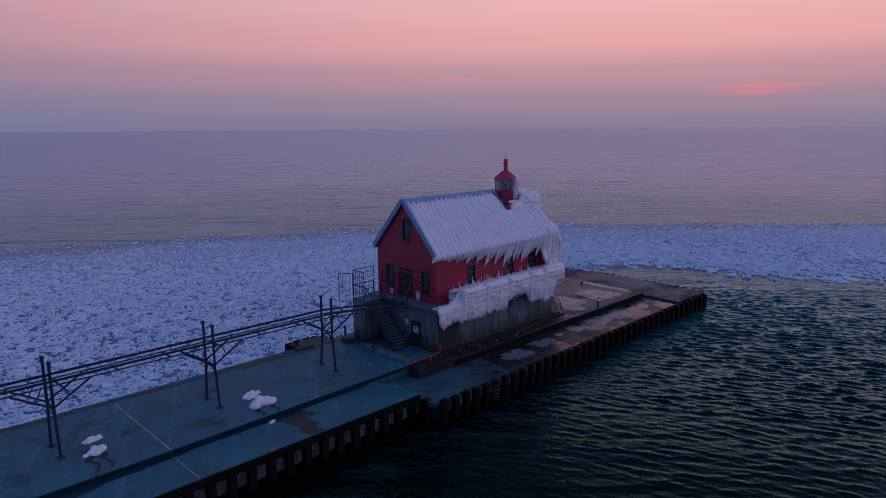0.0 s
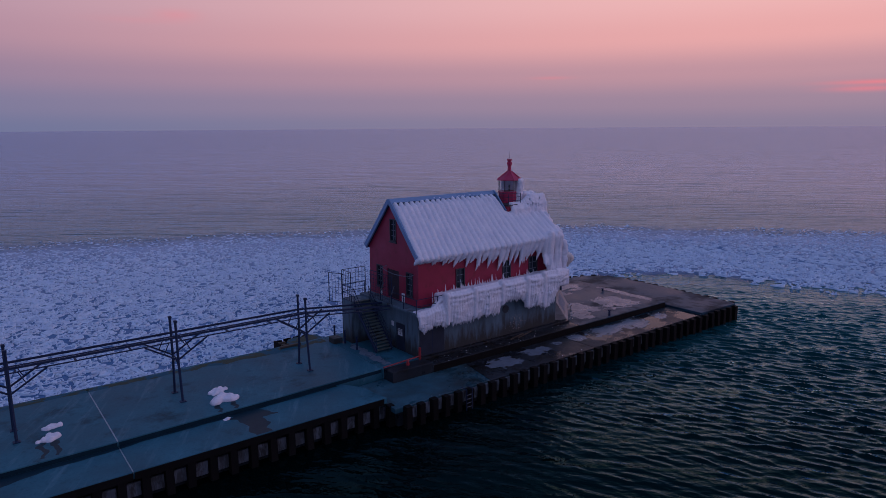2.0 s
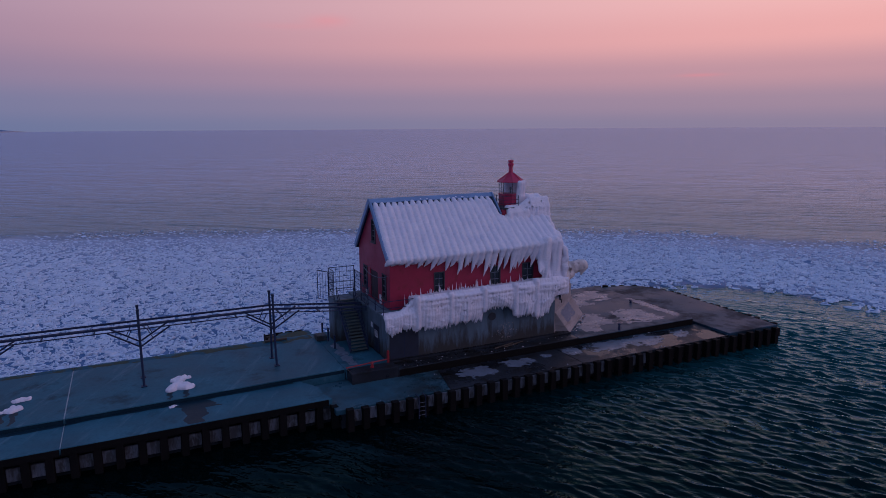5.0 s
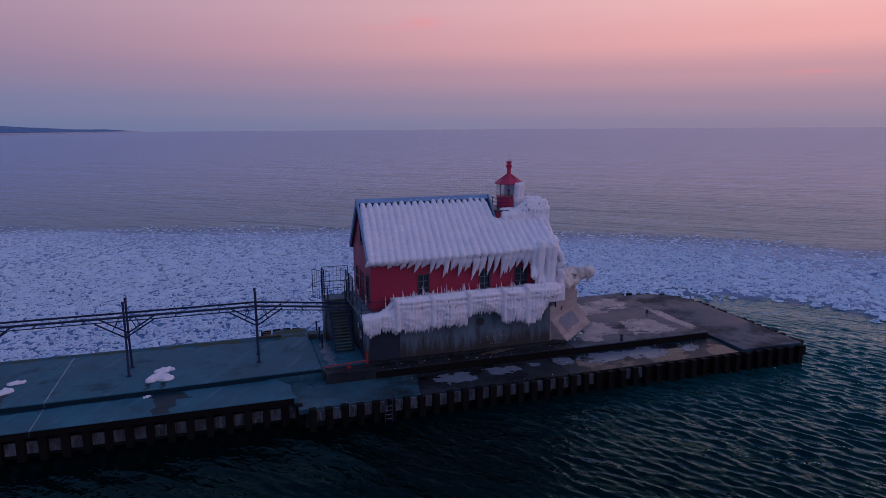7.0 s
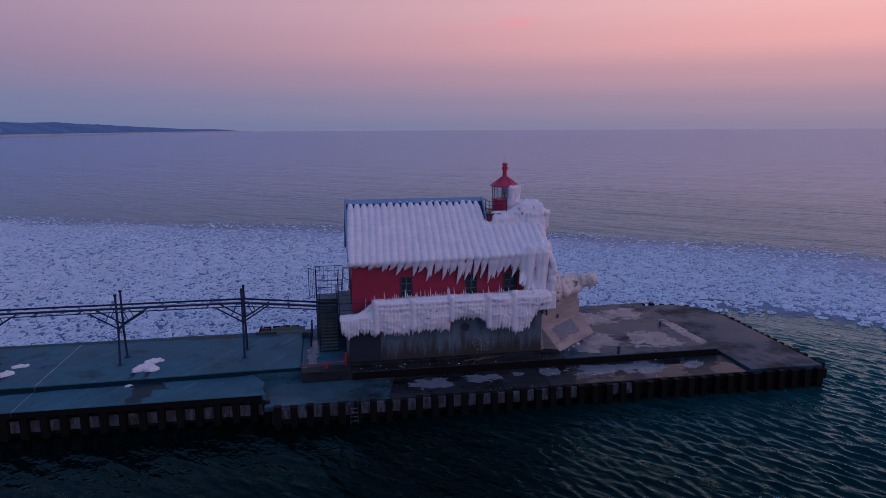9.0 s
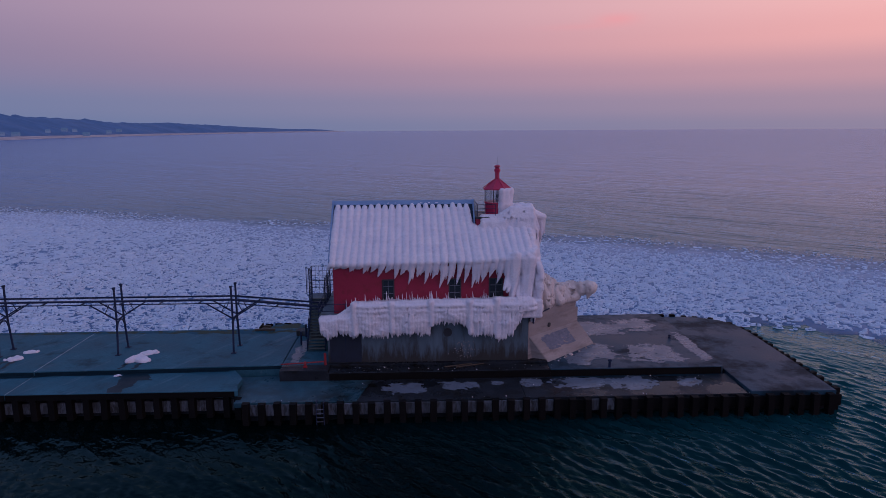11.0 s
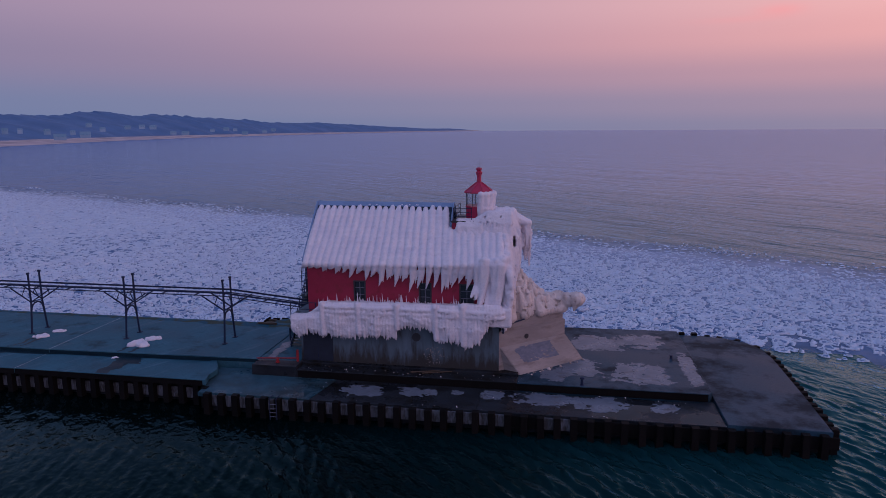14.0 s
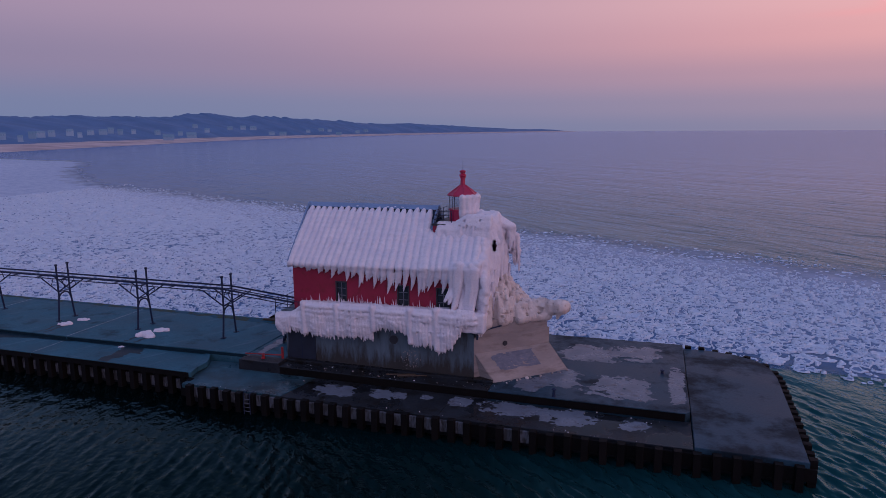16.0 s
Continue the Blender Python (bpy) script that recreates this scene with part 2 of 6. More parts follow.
PILE = material("rusty_sheet_pile", (0.004, 0.004, 0.0045), (0.011, 0.009, 0.009), 1.2, (0.6, 0.85), metal=0.0, bump=0.5, fine=8, stretch=(1, 1, 0.5), vary=0.5, spec=0.12)
PILE_FACE = material("pale_pile_face", (0.17, 0.185, 0.22), (0.06, 0.067, 0.084), 2.2, (0.6, 0.8), bump=0.4, fine=10, spots=(0.03, 0.026, 0.024), spot_scale=3.0, spot_at=(0.43, 0.57), stretch=(1.5, 1.5, 0.4), vary=0.4)
ICE = material("white_ice", (0.84, 0.8, 0.85), (0.7, 0.69, 0.78), 1.1, (0.25, 0.5), bump=0.8, fine=8, dist=0.06, ior=1.31)
ICE_DIRTY = material("sand_stained_ice", (0.74, 0.67, 0.64), (0.56, 0.48, 0.45), 1.4, (0.35, 0.6), bump=0.8, fine=5, dist=0.05, ior=1.31, spots=(0.26, 0.2, 0.18), spot_scale=2.2, spot_at=(0.56, 0.72))
CRUST = material("snow_crust", (0.7, 0.79, 0.9), (0.54, 0.65, 0.81), 0.5, (0.7, 0.9), bump=0.6, fine=6, dist=0.05)
FLOE = material("grey_pancake_ice", (0.12, 0.22, 0.4), (0.28, 0.38, 0.55), 0.3, (0.3, 0.5), bump=0.4, fine=5, dist=0.03, ior=1.31, spec=0.15)
STEP = material("mossy_step", (0.07, 0.085, 0.075), (0.12, 0.14, 0.125), 1.5, (0.5, 0.8), bump=0.4)
SIGN = material("white_sign", (0.7, 0.7, 0.72), (0.62, 0.62, 0.66), 4, (0.4, 0.5), bump=0.0)
PRINT = material("sign_print", (0.03, 0.03, 0.05), (0.04, 0.04, 0.06), 4, bump=0.0)
DOOR = material("dark_blue_door_paint", (0.014, 0.022, 0.045), (0.01, 0.015, 0.03), 1.5, (0.4, 0.6), bump=0.15, fine=10, spots=(0.3, 0.3, 0.32), spot_scale=9, spot_at=(0.72, 0.76))
ORANGE = material("orange_red_paint", (0.3, 0.02, 0.028), (0.24, 0.016, 0.024), 2, (0.4, 0.6), bump=0.1)
DOOR_DARK = material("dark_door", (0.03, 0.012, 0.02), (0.02, 0.01, 0.015), 1.5, (0.5, 0.7), bump=0.3, fine=8)
ALGAE = material("algae_film", (0.028, 0.05, 0.032), (0.05, 0.06, 0.035), 0.9, (0.5, 0.7), bump=0.4, fine=7, spots=(0.013, 0.086, 0.13), spot_scale=0.9, spot_at=(0.5, 0.56), spec=0.1)
TIMBER = material("rotten_timber", (0.06, 0.045, 0.035), (0.11, 0.08, 0.055), 1.5, (0.7, 0.9), bump=0.8, fine=8, stretch=(0.4, 2, 2))


def glass_material():
    m = bpy.data.materials.new("window_glass")
    m.use_nodes = True
    p = m.node_tree.nodes["Principled BSDF"]
    p.inputs["Base Color"].default_value = (0.02, 0.03, 0.04, 1)
    p.inputs["Roughness"].default_value = 0.05
    p.inputs["IOR"].default_value = 1.5
    return m


def clear_glass_material():
    """Thin clear panes."""
    m = bpy.data.materials.new("lantern_glass")
    m.use_nodes = True
    n, l = m.node_tree.nodes, m.node_tree.links
    n.remove(n["Principled BSDF"])
    clear, gloss, mix = (n.new(k) for k in ("ShaderNodeBsdfTransparent", "ShaderNodeBsdfGlossy", "ShaderNodeMixShader"))
    clear.inputs["Color"].default_value = (0.93, 0.95, 0.97, 1)
    gloss.inputs["Roughness"].default_value = 0.03
    mix.inputs[0].default_value = 0.16
    l.new(clear.outputs[0], mix.inputs[1])
    l.new(gloss.outputs[0], mix.inputs[2])
    l.new(mix.outputs[0], n["Material Output"].inputs["Surface"])
    return m


def water_material():
    m = bpy.data.materials.new("lake_water")
    m.use_nodes = True
    n, l = m.node_tree.nodes, m.node_tree.links
    n.remove(n["Principled BSDF"])
    pos = n.new("ShaderNodeNewGeometry").outputs["Position"]

    def ranged(v, f0, f1, t0, t1):
        r = n.new("ShaderNodeMapRange")
        for i, x in enumerate((f0, f1, t0, t1)):
            r.inputs[i + 1].default_value = x
        l.new(v, r.inputs[0])
        return r.outputs[0]

    def noise_at(scale, turn, stretch, detail=2.0):
        mp = n.new("ShaderNodeMapping")
        mp.vector_type = "TEXTURE"
        mp.inputs["Rotation"].default_value = (0, 0, radians(turn))
        mp.inputs["Scale"].default_value = (stretch, 1, 1)
        l.new(pos, mp.inputs[0])
        t = n.new("ShaderNodeTexNoise")
        t.inputs["Scale"].default_value, t.inputs["Detail"].default_value, t.inputs["Roughness"].default_value = scale, detail, 0.5
        l.new(mp.outputs[0], t.inputs["Vector"])
        return t.outputs["Fac"]

    size = n.new("ShaderNodeVectorMath")
    size.operation = "LENGTH"
    l.new(pos, size.inputs[0])
    away = size.outputs["Value"]
    last = None
    # wind waves, crest lines running south-east: scale, turn, stretch, height, share far out, cusped
    for scale, turn, stretch, height, far, cusped in ((0.045, -48, 3.4, 1.6, 0.5, False), (0.2, -44, 3.6, 0.8, 0.9, True), (0.55, -56, 2.4, 0.25, 0.35, True), (1.6, -46, 1.9, 0.1, 0.16, False), (3.6, -62, 1.6, 0.06, 0.05, False)):
        crest = noise_at(scale, turn, stretch)
        if cusped:
            fold = n.new("ShaderNodeMath")
            fold.operation = "PINGPONG"
            fold.inputs[1].default_value = 0.5
            l.new(crest, fold.inputs[0])
            crest = fold.outputs[0]
        b = n.new("ShaderNodeBump")
        b.inputs["Distance"].default_value = height
        l.new(ranged(away, 50, 200, 1.0, far), b.inputs["Strength"])
        l.new(crest, b.inputs["Height"])
        if last:
            l.new(last, b.inputs["Normal"])
        last = b.outputs[0]
    fres = n.new("ShaderNodeFresnel")
    fres.inputs["IOR"].default_value = 1.46
    l.new(last, fres.inputs["Normal"])
    # the harbour side is dark river water, the lake side turbid and green
    sep = n.new("ShaderNodeSeparateXYZ")
    l.new(pos, sep.inputs[0])
    lean = n.new("ShaderNodeMath")
    lean.operation = "MULTIPLY_ADD"
    l.new(sep.outputs[1], lean.inputs[0])
    lean.inputs[1].default_value = 0.9
    l.new(sep.outputs[0], lean.inputs[2])
    wob = n.new("ShaderNodeMath")
    wob.operation = "MULTIPLY_ADD"
    l.new(noise_at(0.05, -50, 2.0, 4.0), wob.inputs[0])
    wob.inputs[1].default_value = 22
    l.new(lean.outputs[0], wob.inputs[2])
    turbid = n.new("ShaderNodeMix")
    turbid.data_type = "RGBA"
    l.new(ranged(wob.outputs[0], 4, 42, 0.0, 1.0), turbid.inputs[0])
    turbid.inputs[6].default_value, turbid.inputs[7].default_value = (0.0004, 0.0032, 0.0034, 1), (0.004, 0.052, 0.06, 1)
    deep = n.new("ShaderNodeBsdfDiffuse")
    l.new(turbid.outputs[2], deep.inputs["Color"])
    gloss = n.new("ShaderNodeBsdfGlossy")
    # reflections are tinted by hand with the view angle: dark green steep, blue flat
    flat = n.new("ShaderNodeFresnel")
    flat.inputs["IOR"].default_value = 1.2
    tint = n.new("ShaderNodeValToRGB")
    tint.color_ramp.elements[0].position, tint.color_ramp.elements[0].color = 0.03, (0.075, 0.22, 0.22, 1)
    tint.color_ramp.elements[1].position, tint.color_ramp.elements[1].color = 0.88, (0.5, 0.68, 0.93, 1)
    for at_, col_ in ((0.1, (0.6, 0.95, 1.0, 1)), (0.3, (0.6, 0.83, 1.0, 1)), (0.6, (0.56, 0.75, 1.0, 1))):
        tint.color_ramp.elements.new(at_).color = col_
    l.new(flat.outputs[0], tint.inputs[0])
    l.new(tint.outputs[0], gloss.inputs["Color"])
    l.new(last, gloss.inputs["Normal"])
    # beyond the pier small waves that are not told apart widen the gloss
    l.new(ranged(away, 40, 160, 0.04, 0.17), gloss.inputs["Roughness"])
    mix = n.new("ShaderNodeMixShader")
    l.new(fres.outputs[0], mix.inputs[0])
    l.new(deep.outputs[0], mix.inputs[1])
    l.new(gloss.outputs[0], mix.inputs[2])
    l.new(mix.outputs[0], n["Material Output"].inputs["Surface"])
    return m


def slush_material():
    """Frozen slush that thins out into open water; cover and pack are values of the sheet."""
    m = bpy.data.materials.new("slush")
    m.use_nodes = True
    n, l = m.node_tree.nodes, m.node_tree.links
    p = n["Principled BSDF"]
    pos = n.new("ShaderNodeNewGeometry").outputs["Position"]

    def value(name):
        a = n.new("ShaderNodeAttribute")
        a.attribute_name = name
        return a.outputs["Fac"]

    def noise_at(scale, detail, rough, stretch=1.0):
        mp = n.new("ShaderNodeMapping")
        mp.vector_type = "TEXTURE"
        mp.inputs["Rotation"].default_value = (0, 0, radians(-30))
        mp.inputs["Scale"].default_value = (stretch, 1, 1)
        l.new(pos, mp.inputs[0])
        t = n.new("ShaderNodeTexNoise")
        t.inputs["Scale"].default_value, t.inputs["Detail"].default_value, t.inputs["Roughness"].default_value = scale, detail, rough
        l.new(mp.outputs[0], t.inputs["Vector"])
        return t.outputs["Fac"]

    def ranged(v, f0, f1, t0=0.0, t1=1.0):
        r = n.new("ShaderNodeMapRange")
        for i, x in enumerate((f0, f1, t0, t1)):
            r.inputs[i + 1].default_value = x
        l.new(v, r.inputs[0])
        return r.outputs[0]

    def mixed(f, a, b):
        q = n.new("ShaderNodeMix")
        q.data_type = "RGBA"
        l.new(f, q.inputs[0])
        for v, i in ((a, 6), (b, 7)):
            if isinstance(v, tuple):
                q.inputs[i].default_value = (*v, 1)
            else:
                l.new(v, q.inputs[i])
        return q.outputs[2]

    base = mixed(ranged(noise_at(0.25, 5, 0.6), 0.35, 0.65), (0.045, 0.14, 0.31), (0.09, 0.2, 0.38))
    pale = mixed(ranged(noise_at(0.4, 8, 0.72, 1.6), 0.42, 0.6), (0.58, 0.65, 0.78), (0.4, 0.49, 0.66))
    l.new(mixed(value("pack"), base, pale), p.inputs["Base Color"])
    p.inputs["Roughness"].default_value = 0.5
    p.inputs["Specular IOR Level"].default_value = 0.25
    bn = n.new("ShaderNodeBump")
    bn.inputs["Strength"].default_value, bn.inputs["Distance"].default_value = 0.6, 0.06
    l.new(noise_at(2.2, 4, 0.6), bn.inputs["Height"])
    l.new(bn.outputs[0], p.inputs["Normal"])
    add = n.new("ShaderNodeMath")
    add.operation = "MULTIPLY_ADD"
    l.new(noise_at(0.16, 6, 0.65, 2.6), add.inputs[0])
    add.inputs[1].default_value = 0.9
    l.new(value("cover"), add.inputs[2])
    clear, mix = n.new("ShaderNodeBsdfTransparent"), n.new("ShaderNodeMixShader")
    l.new(ranged(add.outputs[0], 0.55, 1.05, 0.0, 0.96), mix.inputs[0])
    l.new(clear.outputs[0], mix.inputs[1])
    l.new(p.outputs[0], mix.inputs[2])
    l.new(mix.outputs[0], n["Material Output"].inputs["Surface"])
    return m


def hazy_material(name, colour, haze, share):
    """A far backdrop; the haze of kilometres of air is put in as a glow."""
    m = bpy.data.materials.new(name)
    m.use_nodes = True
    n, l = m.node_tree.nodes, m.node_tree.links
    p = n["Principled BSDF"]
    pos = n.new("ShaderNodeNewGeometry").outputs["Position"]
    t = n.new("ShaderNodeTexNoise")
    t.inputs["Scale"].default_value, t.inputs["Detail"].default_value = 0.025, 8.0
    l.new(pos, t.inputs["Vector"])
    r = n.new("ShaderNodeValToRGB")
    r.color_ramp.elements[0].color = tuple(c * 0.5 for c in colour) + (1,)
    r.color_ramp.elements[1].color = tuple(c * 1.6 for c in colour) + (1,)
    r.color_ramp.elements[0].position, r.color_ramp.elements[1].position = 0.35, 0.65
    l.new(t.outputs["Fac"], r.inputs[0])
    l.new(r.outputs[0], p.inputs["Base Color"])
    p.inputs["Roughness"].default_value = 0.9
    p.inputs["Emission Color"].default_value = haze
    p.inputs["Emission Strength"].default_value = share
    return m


GLASS, CLEAR, LAKE = glass_material(), clear_glass_material(), water_material()

# ---- the lake, the far shore and the ice ----
bm = bmesh.new()
R = 4800
ring = [bm.verts.new((R * math.cos(math.tau * i / 96), R * math.sin(math.tau * i / 96), WATER)) for i in range(96)]
bm.faces.new(ring)
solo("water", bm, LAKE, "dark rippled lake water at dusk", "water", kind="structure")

# wind waves beside the pier, steep enough to hide their own backs
rw = np.random.default_rng(19)
xs_, ys_ = np.arange(-34, 78, 0.115), np.arange(-31, 14, 0.115)
gx, gy = np.meshgrid(xs_, ys_, indexing="ij")
hgt = np.zeros(gx.shape)
for k in range(46):
    length = 0.42 * 3.2 ** rw.random()
    way_ = radians(rw.normal(212, 17))
    kx, ky = math.tau / length * math.cos(way_), math.tau / length * math.sin(way_)
    bend = 0.5 * np.sin(0.11 * gx + 0.07 * gy + rw.uniform(0, 6))
    hgt += 0.0088 * length ** 0.9 * np.sin(kx * gx + ky * gy + bend + rw.uniform(0, 6))
hgt = 0.1 * np.expm1(hgt / 0.1)
calm = np.clip((gx + 12) / 30, 0.2, 1) * np.clip((gx + 34) / 4, 0, 1) * np.clip((78 - gx) / 12, 0, 1) * np.clip((gy + 31) / 2, 0, 1) * np.clip((14 - gy) / 3, 0, 1)
calm *= np.clip(1.2 - (gx - 30) / 22 * (gy > -24), 0.4, 1)
calm *= np.clip(1 - (0.75 * (gx - 33) + (gy + 6)) / 16, 0.05, 1)
hgt = np.maximum(hgt * calm + 0.085 * calm, 0) + 0.003
ids = np.arange(gx.size).reshape(gx.shape)
live = ((gy < -8.6) | (gx > 31.5))[:-1, :-1]
me = bpy.data.meshes.new("water")
me.from_pydata(np.stack([gx.ravel(), gy.ravel(), WATER + hgt.ravel()], 1).tolist(), [], np.stack([ids[:-1, :-1][live], ids[1:, :-1][live], ids[1:, 1:][live], ids[:-1, 1:][live]], 1).tolist())
me.materials.append(LAKE)
me.polygons.foreach_set("use_smooth", [True] * len(me.polygons))
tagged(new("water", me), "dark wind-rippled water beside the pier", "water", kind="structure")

SHORE = [(-470, -300), (-500, 150), (-545, 415), (-625, 640), (-755, 1050), (-835, 1500), (-850, 1900), (-840, 2700), (-700, 3600), (-480, 4500)]


def along(pts, s):
    """The point at share s of a line, by its points' index."""
    k = min(int(s * (len(pts) - 1)), len(pts) - 2)
    f = s * (len(pts) - 1) - k
    return tuple(a + (b - a) * f for a, b in zip(pts[k], pts[k + 1]))


def strip(name, rows, mats, label, category):
    bm = bmesh.new()
    vs = [[bm.verts.new(p) for p in row] for row in rows]
    for a, b in zip(vs, vs[1:]):
        for i in range(len(a) - 1):
            bm.faces.new((a[i], a[i + 1], b[i + 1], b[i]))
    return solo(name, bm, mats, label, category, kind="structure", smooth=True)


N = 420
rows_beach, rows_hill = [], []
for i in range(N + 1):
    s = i / N
    x, y = along(SHORE, s)
    w = 70 + 10 * math.sin(i * 0.35)
    rows_beach.append([(x + 3, y, WATER - 0.2), (x - 12, y, WATER + 0.8), (x - w, y - 10, WATER + 5)])
    d = math.hypot(x, y)
    rows_hill.append((x, y, w, d, s))
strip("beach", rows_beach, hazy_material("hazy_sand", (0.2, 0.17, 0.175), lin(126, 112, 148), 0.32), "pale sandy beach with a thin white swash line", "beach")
hill_rows = []
for x, y, w, d, s in rows_hill:
    top = 17.9 + (0.0235 + 0.02 * max(0, 1 - s / 0.3)) * d + 0.0055 * d * (noise.noise((s * 21, 0.3, 0)) + 0.5 * noise.noise((s * 60, 5.3, 0))) + 0.0022 * d * noise.noise((s * 260, 9, 0))
    if s > 0.55:
        top = 17.9 + (top - 17.9) * max(0.0, 1 - (s - 0.55) / 0.4)
    back = 150
    row = [(x - w + 4, y - 10, WATER + 3.5)]
    for j, f in enumerate((0.12, 0.35, 0.6, 0.85, 1.0)):
        row.append((x - w - back * f, y - 10 - 60 * f + 12 * noise.noise((s * 60, f * 3, 2)), WATER + 4 + (top - 4) * f ** 0.8 + 3 * noise.noise((s * 150, f * 4, 7)) * f))
    row.append((x - w - back * 1.6, y - 80, WATER - 1))
    hill_rows.append(row)
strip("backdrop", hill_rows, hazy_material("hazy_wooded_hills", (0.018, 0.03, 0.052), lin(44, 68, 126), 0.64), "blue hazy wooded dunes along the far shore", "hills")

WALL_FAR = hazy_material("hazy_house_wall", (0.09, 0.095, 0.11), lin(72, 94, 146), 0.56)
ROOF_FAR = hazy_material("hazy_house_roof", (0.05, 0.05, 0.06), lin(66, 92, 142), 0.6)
rh = random.Random(11)


def shore_house(heading, rise, width):
    """A far house at a compass heading and a height angle, both in degrees, seen from the pier."""
    best = min(rows_hill, key=lambda r: abs(math.atan2(r[0] - 23, r[1] + 44) - radians(heading)))
    x, y, w, d, s = best
    k = (d + w * 1.1 + 60 * max(0.0, rise + 0.3)) / d
    x, y = x * k, y * k
    z = 17.4 + math.hypot(x - 23, y + 44) * math.tan(radians(rise)) - 3
    h_ = thing("house", (x, y, z), "pale far-off house among the dune woods", "house", "houses on the far shore")
    turn = -radians(heading) + rh.uniform(-0.4, 0.4)
    dp, ht = width * rh.uniform(0.6, 0.9), rh.uniform(2.0, 3.2)
    rot = Matrix.Translation((x, y, z)) @ Matrix.Rotation(turn, 4, "Z")
    bm = boxed(-width / 2, width / 2, -dp / 2, dp / 2, -3, ht)
    bm.transform(rot)
    wall = part("wall", bm, WALL_FAR, h_)
    bm = bmesh.new()
    prism(bm, [(-width * 0.54, -dp * 0.55, ht), (-width * 0.54, dp * 0.55, ht), (-width * 0.54, 0, ht + dp * 0.4)], [(width * 0.54, -dp * 0.55, ht), (width * 0.54, dp * 0.55, ht), (width * 0.54, 0, ht + dp * 0.4)])
    bmesh.ops.recalc_face_normals(bm, faces=bm.faces)
    bm.transform(rot)
    part("roof", bm, ROOF_FAR, h_)
    for k in range(2):
        bm = boxed(-width * 0.3 + k * width * 0.4, -width * 0.1 + k * width * 0.4, -dp / 2 - 0.1, -dp / 2 - 0.02, 1.5, 3.5)
        bm.transform(rot)
        part("window", bm, ROOF_FAR, h_)


for heading, rise, width in ((-50.8, -0.12, 11), (-49.8, -0.27, 10), (-49.0, -0.05, 13), (-48.4, 0.0, 16), (-47.7, 0.04, 12), (-46.6, 0.08, 13), (-45.9, -0.05, 10), (-45.2, 0.1, 14),
                             (-44.4, 0.12, 18), (-43.8, 0.2, 15), (-43.1, 0.1, 14), (-42.2, 0.12, 12), (-40.6, 0.02, 14), (-39.9, -0.4, 30), (-38.9, -0.05, 14), (-38.1, -0.28, 30), (-37.8, 0.5, 16),
                             (-36.9, 0.15, 16), (-35.2, 0.3, 20), (-34.2, 0.32, 22), (-33.4, 0.27, 24), (-31.9, -0.15, 24), (-31.0, -0.2, 30), (-29.0, 0.0, 20), (-27.9, 0.1, 26), (-27.2, 0.05, 22),
                             (-26.5, -0.25, 30), (-24.9, -0.1, 26), (-24.1, 0.0, 26)):
    shore_house(heading, rise, width * 0.5)

ICE_FAR = [(-900, 560), (-421, 313), (-300, 285), (-215, 190), (-160, 146), (-88, 112), (-30, 90), (25, 68), (50, 54), (66, 44), (92, 14), (112, -8), (150, -60)]
ICE_NEAR = [(90, -75), (56, -28), (49, -12), (44, 3), (37, 9), (31, 9), (28, 7), (-70, 3), (-900, 3)]
poly = np.array(ICE_FAR + ICE_NEAR, float)


def inside(px, py):
    hit = np.zeros(px.shape, bool)
    for (x0, y0), (x1, y1) in zip(poly, np.roll(poly, -1, 0)):
        c = (y0 > py) != (y1 > py)
        hit ^= c & (px < (x1 - x0) * (py - y0) / (y1 - y0 + 1e-12) + x0)
    return hit


def edge_gap(px, py, pts):
    """Distance to a line through points."""
    best = np.full(px.shape, 1e9)
    for (x0, y0), (x1, y1) in zip(pts, pts[1:]):
        dx, dy = x1 - x0, y1 - y0
        u = np.clip(((px - x0) * dx + (py - y0) * dy) / (dx * dx + dy * dy), 0, 1)
        best = np.minimum(best, np.hypot(px - x0 - u * dx, py - y0 - u * dy))
    return best


def mesh_from(name, verts, faces, mats, smooth=True, index=None):
    me = bpy.data.meshes.new(name)
    me.from_pydata([tuple(v) for v in verts], [], faces)
    for m in mats:
        me.materials.append(m)
    if index is not None:
        me.polygons.foreach_set("material_index", index)
    if smooth:
        me.polygons.foreach_set("use_smooth", [True] * len(me.polygons))
    me.update()
    return me


# slush between the floes: one sheet that thins out at its rim
xs_ = np.concatenate([np.arange(-900, -160, 18.0), np.arange(-160, 152, 3.0)])
ys_ = np.concatenate([np.arange(-81, 162, 3.0), np.arange(162, 600, 14.0)])
gx, gy = np.meshgrid(xs_, ys_, indexing="ij")
deep_in = np.where(inside(gx, gy), 1.0, -1.0)
far_gap, near_gap = edge_gap(gx, gy, ICE_FAR) * deep_in, edge_gap(gx, gy, ICE_NEAR[:7]) * deep_in
cover = np.minimum(0.1 + far_gap / 26, 0.3 + near_gap / 16)
pack = np.maximum.reduce([np.clip((-gx - 118) / 50, 0, 1) * np.clip(0.3 + far_gap / 60, 0, 1), 0.6 * np.clip(1.4 - far_gap / 34, 0, 1), 0.85 * np.clip((np.hypot(gx, gy) - 40) / 55, 0, 1)])
ids = np.arange(gx.size).reshape(gx.shape)
live = (cover[:-1, :-1] > -0.5) & (gy[:-1, :-1] > -80) & ((gy[:-1, 1:] > 4.5) | (gx[:-1, :-1] > 29))
